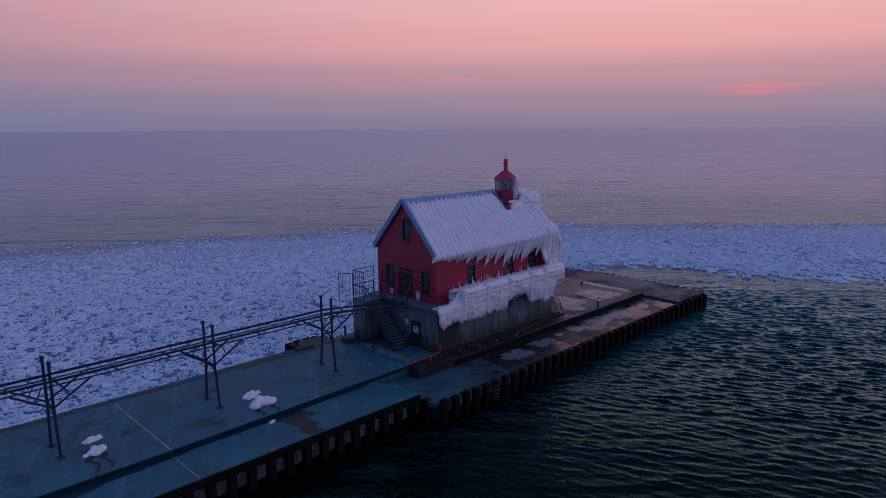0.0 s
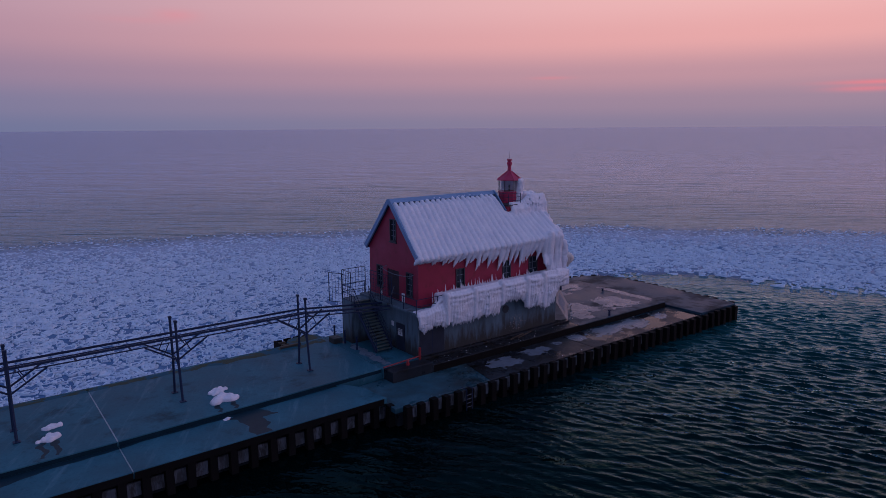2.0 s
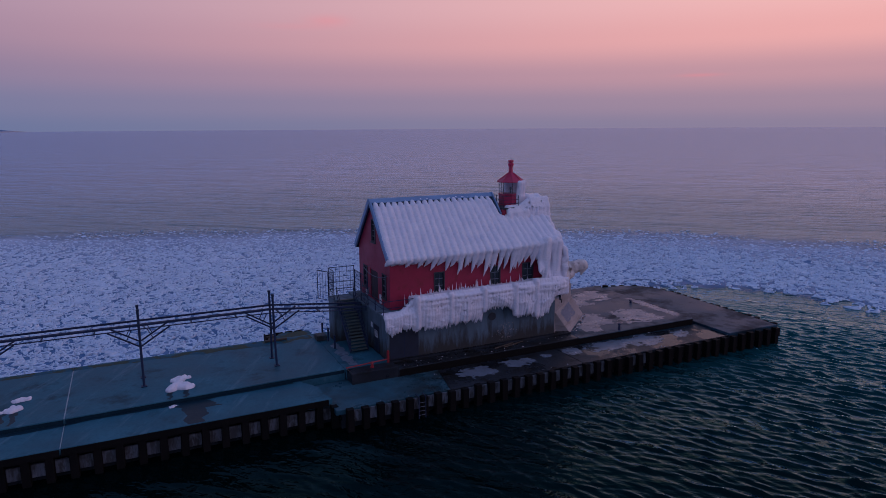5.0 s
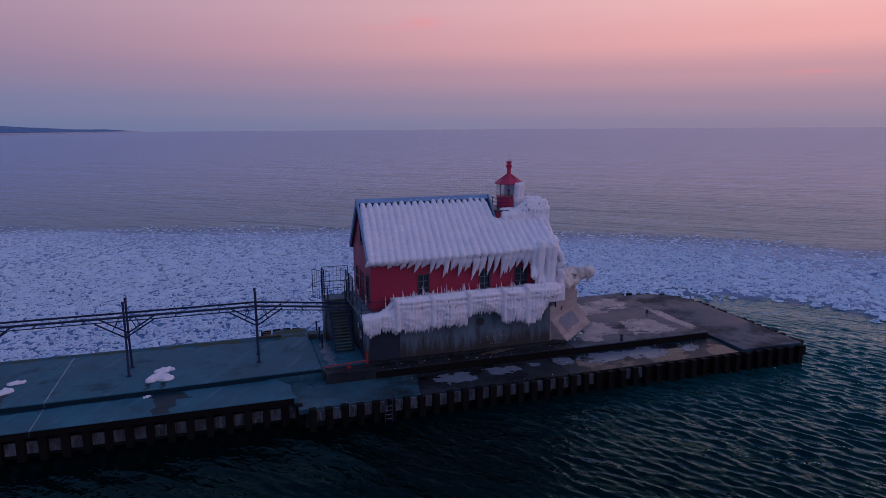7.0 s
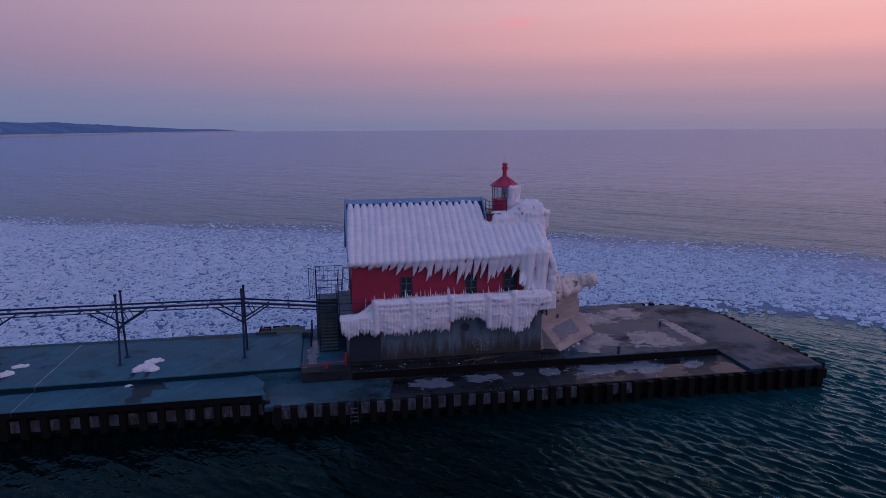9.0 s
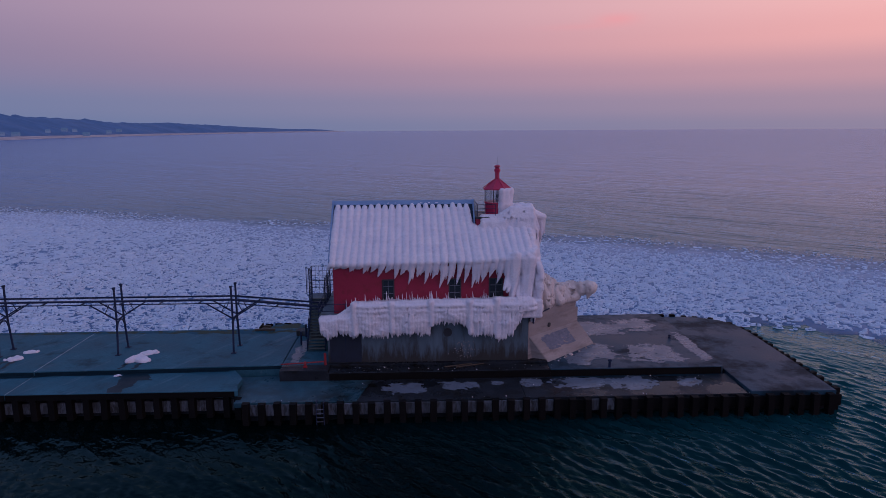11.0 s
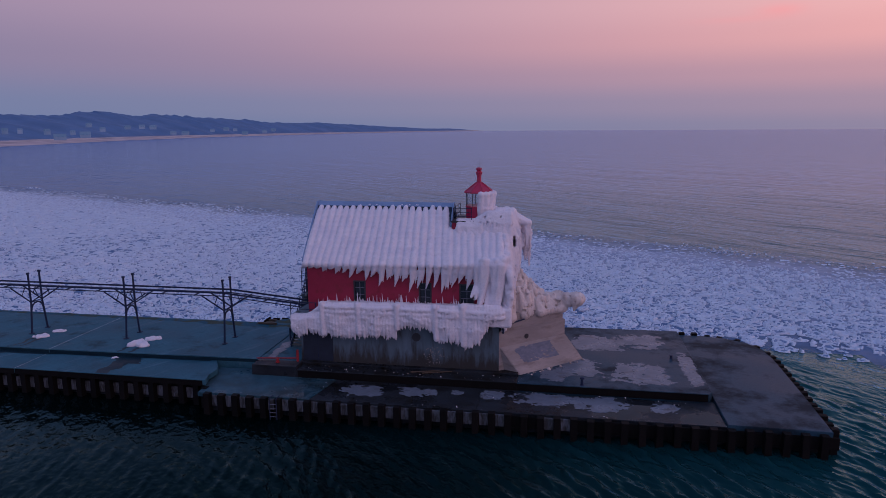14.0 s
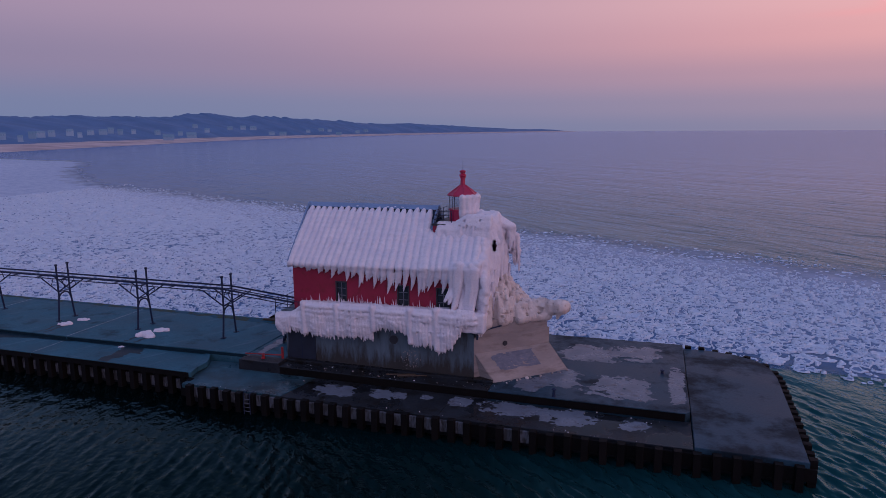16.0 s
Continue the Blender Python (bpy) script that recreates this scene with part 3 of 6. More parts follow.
me = mesh_from("slush_sheet", np.stack([gx.ravel(), gy.ravel(), np.full(gx.size, WATER + 0.012)], 1),
               np.stack([ids[:-1, :-1][live], ids[1:, :-1][live], ids[1:, 1:][live], ids[:-1, 1:][live]], 1).tolist(), [slush_material()])
for key, val in (("cover", cover), ("pack", pack)):
    me.attributes.new(key, "FLOAT", "POINT").data.foreach_set("value", np.clip(val, -0.5, 1).astype(np.float32).ravel())
tagged(new("slush_sheet", me), "blue-grey slush freezing between the ice floes", "ice", kind="stuff")

# pancake floes: blue-grey pans inside raised white rims
rng = np.random.default_rng(7)


def floe_mesh(x, y, r, rings, seg, blue, rim):
    """Many pans in one mesh: rings are (share of the radius, height, material of the band inside)."""
    cnt = len(x)
    ang = np.arange(seg) * math.tau / seg
    wob = 1 + 0.2 * rng.standard_normal((cnt, seg))
    tall = np.clip(0.8 + 0.5 * rng.standard_normal((cnt, seg)), 0.1, 2.0) * rim[:, None]
    st, turn_ = rng.uniform(0.78, 1.28, (cnt, 1)), rng.uniform(0, math.tau, (cnt, 1))
    lift = rng.uniform(0.0, 0.03, (cnt, 1))
    rows = []
    for share, z, _ in rings:
        jag = wob * share * (1 + 0.06 * rng.standard_normal((cnt, seg)))
        ux, uy = r[:, None] * jag * np.cos(ang) * st, r[:, None] * jag * np.sin(ang) / st
        zz = WATER + 0.02 + (z * tall + lift if z > 0 else 0 * tall)
        rows.append(np.stack([x[:, None] + ux * np.cos(turn_) - uy * np.sin(turn_), y[:, None] + ux * np.sin(turn_) + uy * np.cos(turn_), zz], 2))
    verts = np.stack(rows, 1).reshape(-1, 3)
    nr = len(rings)
    base = (np.arange(cnt) * nr * seg)[:, None]
    k, k2 = np.arange(seg), (np.arange(seg) + 1) % seg
    faces, idx = [], []
    for q in range(nr - 1):
        a = base + q * seg
        faces += np.stack([a + k, a + k2, a + seg + k2, a + seg + k], 2).reshape(-1, 4).tolist()
        idx.append(np.full(cnt * seg, 0) if rings[q + 1][2] == 0 else np.repeat(blue, seg))
    faces += (base + (nr - 1) * seg + k).tolist()
    idx.append(blue)
    return mesh_from("ice_floes", verts, faces, [CRUST, FLOE], True, np.concatenate(idx).astype(np.int32))


step = 0.76
gx, gy = np.meshgrid(np.arange(-150, 128, step), np.arange(-52, 165, step))
gx = (gx + (np.arange(gx.shape[0]) % 2)[:, None] * step / 2 + rng.uniform(-0.42, 0.42, gx.shape)).ravel()
gy = (gy * 0.9 + rng.uniform(-0.42, 0.42, gy.shape)).ravel()
keep = inside(gx, gy)
gx, gy = gx[keep], gy[keep]
far_gap, near_gap = edge_gap(gx, gy, ICE_FAR), edge_gap(gx, gy, ICE_NEAR[:6])
drift = np.array([noise.noise((a * 0.035 + b * 0.02, b * 0.07 - a * 0.03, 4.0)) for a, b in zip(gx, gy)])
keep = rng.random(gx.size) < np.clip(np.minimum(far_gap / 15 + 0.6 * drift * (far_gap < 20), near_gap / 9 + 0.1 + 0.5 * drift * (near_gap < 8)), 0.0, 0.97)
gx, gy, far_gap = gx[keep], gy[keep], far_gap[keep]
r = np.clip(rng.lognormal(-0.99, 0.34, gx.size), 0.17, 0.8) * np.clip(far_gap / 30, 0.55, 1)
blue = (rng.random(gx.size) < np.where(gx > 14, 0.9, 0.82) * np.clip(1.35 - np.hypot(gx, gy) / 70, 0.08, 1)).astype(int)
near = np.hypot(gx - 0, gy - 0) < 62
RINGS = ((1.0, 0.0, 0), (0.96, 0.075, 0), (0.86, 0.11, 0), (0.72, 0.05, 0), (0.64, 0.02, 1))
for pick, rings, seg in ((near, RINGS, 9), (~near, (RINGS[0], (0.86, 0.12, 0), (0.6, 0.05, 1)), 6)):
    me = floe_mesh(gx[pick], gy[pick], r[pick], rings, seg, blue[pick], np.clip(0.7 + r[pick], 0.8, 1.4) * np.clip(far_gap[pick] / 22, 0.25, 1))
    tagged(new("ice_floes", me), "pancake ice floes with raised white rims on the lake", "ice floes", kind="stuff")
# brash: small upturned shards frozen in between
pick = np.flatnonzero(near & (gy < 45))
pick = rng.choice(pick, min(9000, len(pick)), replace=False)
cx, cy = gx[pick] + rng.uniform(-0.6, 0.6, len(pick)), gy[pick] + rng.uniform(-0.6, 0.6, len(pick))
me = floe_mesh(cx, cy, rng.uniform(0.08, 0.22, len(pick)), ((1.0, 0.0, 0), (0.7, 0.13, 0)), 5, np.zeros(len(pick), int), rng.uniform(0.6, 1.5, len(pick)))
tagged(new("brash_ice", me), "small white shards of brash ice between the floes", "brash ice", kind="stuff")

# ---- the pier ----
LOW, WEST, HIGH, EAST, APRON = 0.85, 1.27, 1.55, 1.35, 1.1
pier = thing("pier", (0, 0, WATER), "wet concrete pier with rusty sheet-pile sides", "pier", kind="structure")
XW = -70.0
# core under the decks
bm = bmesh.new()
slab(bm, [(XW, -7.6), (-5.4, -7.6), (-5.2, -8.9), (31.9, -8.9), (32.0, 5.8), (28.2, 7.1), (14, 7.0), (2, 4.2), (XW, 3.8)], WATER - 2.0, LOW - 0.2)
part("pier_core", bm, DECK_DARK, pier)


def deck(name, ring, z0, z1, mat, label=""):
    bm = bmesh.new()
    slab(bm, ring, z0, z1)
    es = [e for e in bm.edges if abs(e.verts[0].co.z - z1) < 1e-6 and abs(e.verts[1].co.z - z1) < 1e-6]
    bmesh.ops.bevel(bm, geom=es, offset=0.03, segments=1, affect="EDGES")
    return part(name, bm, mat, pier, label)


G = 0.012
def step_y(x):
    """The line of the step between the two decks; it drifts from the quay line towards the house."""
    return -5.03 + 0.5 * min(1.0, max(0.0, (x + 21) / 17.4))


seams = [XW, -58, -45.5, -33, -19.85, -3.6]
for a, b in zip(seams, seams[1:]):
    deck("upper_slab", [(a + G, step_y(a)), (b - G, step_y(b)), (b - G, 3.9), (a + G, 3.9)], LOW - 0.3, HIGH, CONCRETE)
    e = min(b, -5.8) - G
    tail = [(e, -8.25), (e, step_y(e) - 0.01)] if b < -6 else [(e + 0.25, -8.25), (e - 0.05, -7.3), (e, -6.2), (e - 0.3, -5.6), (e - 0.9, step_y(e) - 0.02)]
    deck("lower_slab", [(a + G, -8.25), *tail, (a + G, step_y(a) - 0.01)], WEST - 0.36, WEST, CONCRETE)
# strips put over the lower slabs' front faces to make them dark
for a, b in zip(seams, seams[1:]):
    part("fascia", boxed(a + 0.04, min(b, -5.75) - 0.04, -8.3, -8.256, WEST - 0.4, WEST - 0.035), PILE, pier)
for a in seams[1:-1]:
    part("joint", boxed(a - 0.03, a + 0.03, step_y(a) + 0.02, 3.88, HIGH - 0.1, HIGH + 0.004), RIM, pier)
    part("joint", boxed(a - 0.022, a + 0.022, -8.22, -5.08, WEST - 0.1, WEST + 0.004), RIM, pier)
deck("lower_slab", [(-5.6, -9.2), (1.9, -9.2), (2.6, -5.76), (-3.5, -5.76), (-3.5, -4.6), (-7.2, -4.9), (-7.2, -7.6), (-5.6, -7.9)], LOW - 0.3, LOW, DECK_WET)
deck("lower_slab", [(1.91, -9.2), (12.4, -9.2), (12.4, -5.76), (2.61, -5.76)], LOW - 0.3, LOW - 0.01, DECK_DARK)
deck("lower_slab", [(12.41, -9.2), (26.6, -9.2), (26.6, -5.76), (12.41, -5.76)], LOW - 0.3, LOW, DECK_DARK)
deck("house_slab", [(-3.58, -4.62), (-0.51, -4.62), (-0.51, 4.0), (-3.58, 4.0)], LOW - 0.3, HIGH - 0.02, CONCRETE)
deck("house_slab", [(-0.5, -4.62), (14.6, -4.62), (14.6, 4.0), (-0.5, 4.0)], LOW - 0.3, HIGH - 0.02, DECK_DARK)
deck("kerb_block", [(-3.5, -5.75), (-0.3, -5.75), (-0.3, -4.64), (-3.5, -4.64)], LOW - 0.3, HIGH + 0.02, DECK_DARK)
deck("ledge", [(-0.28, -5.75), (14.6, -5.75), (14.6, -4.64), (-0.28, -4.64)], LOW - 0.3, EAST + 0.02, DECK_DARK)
deck("east_slab", [(14.62, -5.75), (26.3, -5.75), (26.55, -5.4), (26.55, 7.2), (14.62, 6.9)], LOW - 0.3, EAST, EAST_DECK)
deck("apron_slab", [(26.62, -9.25), (32.0, -9.35), (32.2, -4), (32.38, 2.6), (32.2, 4.6), (31.5, 6.0), (30.2, 6.9), (28.4, 7.35), (26.62, 7.3)], LOW - 0.3, APRON - 0.08, EAST_DECK)
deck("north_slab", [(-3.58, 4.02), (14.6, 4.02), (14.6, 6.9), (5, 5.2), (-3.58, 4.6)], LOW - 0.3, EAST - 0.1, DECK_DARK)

# sheet piles: each pan a proud box section, with the pale inner face between
bm = bmesh.new()
prism(bm, [(-0.22, 0, -1.9), (0.22, 0, -1.9), (0.19, -0.4, -1.9), (-0.19, -0.4, -1.9)], [(-0.22, 0, 0), (0.22, 0, 0), (0.19, -0.4, 0), (-0.19, -0.4, 0)])
pan = mesh_of("sheet_pile", bm, PILE)
bm = bmesh.new()
box(bm, -0.34, 0.34, -0.05, 0.1, -0.86, -0.14, 0.02)
inner_dark = mesh_of("pile_face", bm.copy(), PILE)
inner = mesh_of("pile_face", bm, PILE_FACE)


def piles(p, q, top, faces_too=True, pitch=0.94, drop=0.02):
    p, q = Vector(p), Vector(q)
    n_ = int((q - p).length / pitch)
    turn = math.degrees(math.atan2((q - p).y, (q - p).x))
    for i in range(n_):
        c = p + (q - p) * ((i + 0.5) / n_)
        ob = hang(new("sheet_pile", pan), pier)
        ob.matrix_basis = pose(c.x, c.y, top + random.uniform(-0.05, 0.06), random.uniform(-1, 1), random.uniform(-1, 1), turn + random.uniform(-2, 2))
        if faces_too:
            c = p + (q - p) * ((i + 1.0) / n_)
            ob = hang(new("pile_face", inner if c.x < 12 + 13 * random.random() else inner_dark), pier)
            ob.matrix_basis = pose(c.x, c.y, top - drop, 0, 0, turn)


piles((-5.3, -9.22, 0), (32.0, -9.38, 0), LOW + 0.03)
piles((-49, -7.85, 0), (-5.8, -7.85, 0), WEST - 0.3, True, 1.08, 0.3)
piles((-5.32, -7.8, 0), (-5.32, -9.2, 0), LOW + 0.03, False)
edge = [(32.02, -9.3), (32.2, -4), (32.38, 2.6), (32.2, 4.6), (31.5, 6.0), (30.2, 6.9), (28.4, 7.35)]
for a, b in zip(edge, edge[1:]):
    piles((*a, 0), (*b, 0), APRON - 0.1, False, 0.8)
piles((28.4, 7.37, 0), (15, 7.0, 0), EAST - 0.19, False, 0.9)

# ---- the fog-signal house with its lantern ----
AX = -0.5                       # the ridge's y
YS, YN = -3.75, 2.7             # outer faces of the long walls
XE = 13.6                       # outer face of the east gable
FLOOR, EAVE, RIDGE = 4.9, 8.5, 12.1
RUN = 3.4                       # from the ridge out to the eave
house = thing("lighthouse", (6.5, AX, HIGH), "red two-storey pierhead lighthouse on a grey concrete base, sheathed in ice", "lighthouse")


def roof_z(y):
    return RIDGE - 0.05 - abs(y - AX) * (RIDGE - EAVE) / (AX - YS)


def wall_x(name, x, t, y0, y1, z0, top, holes, mat):
    """A wall across the house at x, t thick, with openings (y0, y1, z0, z1)."""
    bm = bmesh.new()
    cuts = sorted({y0, y1, AX, *[c for h_ in holes for c in h_[:2]]})
    for a, b in zip(cuts, cuts[1:]):
        spans, z = [], z0
        for h_ in sorted((h_ for h_ in holes if h_[0] <= a + 1e-6 and h_[1] >= b - 1e-6), key=lambda q: q[2]):
            if h_[2] > z + 1e-6:
                spans.append((z, z, h_[2], h_[2]))
            z = h_[3]
        spans.append((z, z, top(a), top(b)))
        for za, zb, ta, tb in spans:
            prism(bm, [(x, a, za), (x, b, zb), (x, b, tb), (x, a, ta)], [(x + t, a, za), (x + t, b, zb), (x + t, b, tb), (x + t, a, ta)])
    bmesh.ops.remove_doubles(bm, verts=bm.verts, dist=1e-4)
    bmesh.ops.recalc_face_normals(bm, faces=bm.faces)
    return part(name, bm, mat, house)


def wall_y(name, y, t, x0, x1, z0, z1, holes, mat):
    bm = bmesh.new()
    cuts = sorted({x0, x1, *[c for h_ in holes for c in h_[:2]]})
    for a, b in zip(cuts, cuts[1:]):
        z = z0
        for h_ in sorted((h_ for h_ in holes if h_[0] <= a + 1e-6 and h_[1] >= b - 1e-6), key=lambda q: q[2]):
            box(bm, a, b, y, y + t, z, h_[2])
            z = h_[3]
        box(bm, a, b, y, y + t, z, z1)
    return part(name, bm, mat, house)


W_WEST = [(-1.1, -0.25, 9.2, 10.85), (0.85, 1.7, 5.55, 7.2), (-3.1, -2.25, 5.5, 7.25), (-1.35, 0.25, 4.95, 7.1)]
W_SOUTH = [(3.3, 4.15, 5.75, 7.25), (7.85, 8.72, 5.75, 7.25), (10.6, 11.6, 5.75, 7.25)]
wall_x("west_wall", 0.0, 0.25, YS, YN, FLOOR, roof_z, W_WEST, RED)
wall_x("east_wall", XE - 0.25, 0.25, YS, YN, FLOOR, lambda y: min(roof_z(y), 11.0), [], RED)
wall_y("south_wall", YS, 0.25, 0.25, XE - 0.25, FLOOR, EAVE - 0.1, W_SOUTH, RED)
wall_y("north_wall", YN - 0.25, 0.25, 0.25, XE - 0.25, FLOOR, EAVE - 0.1, [], RED)


def window_x(x, y0, y1, z0, z1, rows):
    bm = bmesh.new()
    f = 0.09
    for a in ((y0, y0 + f, z0, z1), (y1 - f, y1, z0, z1), (y0 + f, y1 - f, z0, z0 + f), (y0 + f, y1 - f, z1 - f, z1)):
        box(bm, x - 0.04, x + 0.12, *a)
    w = part("window", bm, DARK_TRIM, house)
    bm = bmesh.new()
    m = (y0 + y1) / 2
    box(bm, x + 0.03, x + 0.07, m - 0.02, m + 0.02, z0 + f, z1 - f)
    for i in range(1, rows):
        z = z0 + (z1 - z0) * i / rows
        box(bm, x + 0.03, x + 0.07, y0 + f, y1 - f, z - 0.02 - 0.015 * (2 * i == rows), z + 0.02)
    part("muntin", bm, MUNTIN, w)
    part("pane", boxed(x + 0.08, x + 0.09, y0 + f, y1 - f, z0 + f, z1 - f), GLASS, w)
    part("sill", boxed(x - 0.1, x + 0.06, y0 - 0.05, y1 + 0.05, z0 - 0.08, z0 - 0.002), DARK_TRIM, w)


def window_y(y, x0, x1, z0, z1, rows):
    bm = bmesh.new()
    f = 0.09
    for a in ((x0, x0 + f, z0, z1), (x1 - f, x1, z0, z1), (x0 + f, x1 - f, z0, z0 + f), (x0 + f, x1 - f, z1 - f, z1)):
        box(bm, a[0], a[1], y - 0.04, y + 0.12, a[2], a[3])
    w = part("window", bm, DARK_TRIM, house)
    bm = bmesh.new()
    m = (x0 + x1) / 2
    box(bm, m - 0.02, m + 0.02, y + 0.03, y + 0.07, z0 + f, z1 - f)
    for i in range(1, rows):
        z = z0 + (z1 - z0) * i / rows
        box(bm, x0 + f, x1 - f, y + 0.03, y + 0.07, z - 0.02, z + 0.02)
    part("muntin", bm, MUNTIN, w)
    part("pane", boxed(x0 + f, x1 - f, y + 0.08, y + 0.09, z0 + f, z1 - f), GLASS, w)


MUNTIN = material("grey_muntin_paint", (0.14, 0.16, 0.2), (0.1, 0.11, 0.14), 4, bump=0.0)
for h_ in W_WEST[:3]:
    window_x(0.0, *h_, 4)
for h_ in W_SOUTH:
    window_y(YS, *h_, 3)
# the upper doorway: dark double doors under a bent awning rail
d = W_WEST[3]
for a, b in ((d[0], (d[0] + d[1]) / 2 - 0.01), ((d[0] + d[1]) / 2 + 0.01, d[1])):
    leaf = part("door", boxed(0.06, 0.12, a, b, d[2], d[3], 0.01), DOOR_DARK, house, "dark door leaf")
    part("handle", bar(bmesh.new(), (0.02, b - 0.12, 5.9), (0.06, b - 0.12, 5.9), 0.03), STEEL, leaf)

# roof: two slopes of standing-seam metal and their blue trim, ending at the tower
XR0, XR1 = -0.18, 9.75
for side in (-1, 1):
    run = RUN
    y_e, z_e = AX + side * run, RIDGE - run * (RIDGE - EAVE) / (AX - YS) + 0.1
    n_ = Vector((0, -side * (z_e - RIDGE - 0.1), run)).normalized() * 0.14
    for xa, xb, top_share in ((XR0, XR1, 0.0), (XR1, XE - 0.1, 0.36)):
        ya, za = AX + side * run * top_share, RIDGE + 0.1 + (z_e - RIDGE - 0.1) * top_share
        bm = bmesh.new()
        ring = [(ya, za), (y_e, z_e), (y_e, z_e - 0.16), (ya, za - 0.16)]
        prism(bm, [(xa, *p) for p in ring], [(xb, *p) for p in ring])
        bmesh.ops.recalc_face_normals(bm, faces=bm.faces)
        part("roof", bm, ROOF_SHADED, house, "metal roof slope with the shade under the ice in its colour")
    # rake trim along the gable edge
    bm = bmesh.new()
    plank(bm, (XR0 - 0.03, AX + side * 0.01, RIDGE + 0.1), (XR0 - 0.03, y_e, z_e + 0.02), 0.12, 0.34)
    part("rake_trim", bm, ROOF, house)
    for i in range(20):
        x = XR0 + 0.2 + i * 0.5
        if x < XR1:
            bm = bmesh.new()
            plank(bm, (x, AX + side * 0.15, RIDGE - 0.02), (x, y_e, z_e + 0.03), 0.04, 0.08)
            part("roof_seam", bm, ROOF_SHADED, house)
bm = bmesh.new()
for side in (-1, 1):
    prism(bm, [(XR0 - 0.05, AX, RIDGE + 0.2), (XR0 - 0.05, AX + side * 0.26, RIDGE - 0.06), (XR0 - 0.05, AX + side * 0.26, RIDGE - 0.1), (XR0 - 0.05, AX, RIDGE + 0.14)],
          [(XR1, AX, RIDGE + 0.2), (XR1, AX + side * 0.26, RIDGE - 0.06), (XR1, AX + side * 0.26, RIDGE - 0.1), (XR1, AX, RIDGE + 0.14)])
bmesh.ops.recalc_face_normals(bm, faces=bm.faces)
part("ridge_cap", bm, ROOF, house)
bm = bmesh.new()
plank(bm, (XR1, AX, RIDGE + 0.12), (XR1, AX - 1.45, RIDGE - 1.36), 0.1, 0.3)
plank(bm, (XR1, AX, RIDGE + 0.12), (XR1, AX + 1.45, RIDGE - 1.36), 0.1, 0.3)
part("rake_trim", bm, ROOF, house)

# tower, gallery and lantern
LX, LY = 11.5, AX + 0.02
part("tower", boxed(XR1 + 0.1, 13.2, LY - 1.6, LY + 1.6, 9.6, 11.12), RED, house, "red tower wall")
part("gallery_deck", boxed(XR1 + 0.06, 13.4, LY - 1.75, LY + 1.75, 11.12, 11.25, 0.02), DARK_TRIM, house)
TURN8 = math.pi / 8
bm = bmesh.new()
lathe(bm, [(0.92, 11.25), (0.92, 12.06), (0.97, 12.07), (0.97, 12.14), (0.6, 12.14)], 8, LX, LY, TURN8)
drum = part("lantern_drum", bm, RED_ROOF, house, "red lantern parapet")
for i in range(8):
    a0, a1 = TURN8 + math.tau * i / 8, TURN8 + math.tau * (i + 1) / 8
    p0 = (LX + 0.9 * math.cos(a0), LY + 0.9 * math.sin(a0))
    p1 = (LX + 0.9 * math.cos(a1), LY + 0.9 * math.sin(a1))
    part("mullion", bar(bmesh.new(), (*p0, 12.14), (*p0, 13.05), 0.024), DARK_TRIM, drum)
    bm = bmesh.new()
    bm.faces.new([bm.verts.new(v) for v in ((p0[0], p0[1], 12.15), (p1[0], p1[1], 12.15), (p1[0], p1[1], 13.04), (p0[0], p0[1], 13.04))])
    pane = part("pane", bm, CLEAR, drum)
    pane.visible_shadow = False
bm = bmesh.new()
lathe(bm, [(0.9, 13.02), (1.06, 13.03), (1.06, 13.1), (0.6, 13.42), (0.22, 13.72), (0.17, 13.78), (0.15, 14.2), (0.2, 14.22), (0.2, 14.3), (0.24, 14.36), (0.24, 14.44), (0.15, 14.5), (0.15, 14.58), (0.22, 14.6), (0.22, 14.7), (0.05, 14.76)], 8, LX, LY, TURN8)
lroof = part("lantern_roof", bm, RED_ROOF, house, "red octagonal lantern roof with a vent ball")
for i in range(8):
    a = TURN8 + math.tau * i / 8
    c, s_ = math.cos(a), math.sin(a)
    part("roof_rib", bar(bmesh.new(), (LX + 1.06 * c, LY + 1.06 * s_, 13.1), (LX + 0.22 * c, LY + 0.22 * s_, 13.74), 0.022, 6), RED_ROOF, lroof)
part("lightning_rod", bar(bmesh.new(), (LX, LY, 14.7), (LX, LY, 15.35), 0.015, 6, 0.008), STEEL, lroof)
bm = bmesh.new()
lathe(bm, [(0.06, 12.14), (0.06, 12.3), (0.03, 12.32), (0.03, 12.4), (0.07, 12.42), (0.09, 12.52), (0.07, 12.62), (0.02, 12.66)], 12, LX, LY)
part("beacon", bm, DARK_TRIM, house, "small beacon lamp, unlit", True)


def rail(name, parent, pts, z, height, bars, r=0.025, mat=None):
    """A rail on posts through points of the plan."""
    bm = bmesh.new()
    for (x0, y0), (x1, y1) in zip(pts, pts[1:]):
        for k in range(1, bars + 1):
            bar(bm, (x0, y0, z + height * k / bars), (x1, y1, z + height * k / bars), r, 6)
    top = part(name, bm, mat or STEEL, parent)
    for x, y in pts:
        part("post", bar(bmesh.new(), (x, y, z), (x, y, z + height + 0.03), r * 1.2, 6), mat or STEEL, top)
    return top


rail("gallery_rail", house, [(9.95, LY + 1.6), (9.95, LY + 0.5), (9.95, LY - 0.5), (9.95, LY - 1.6), (11.2, LY - 1.65)], 11.25, 0.85, 3, 0.02)

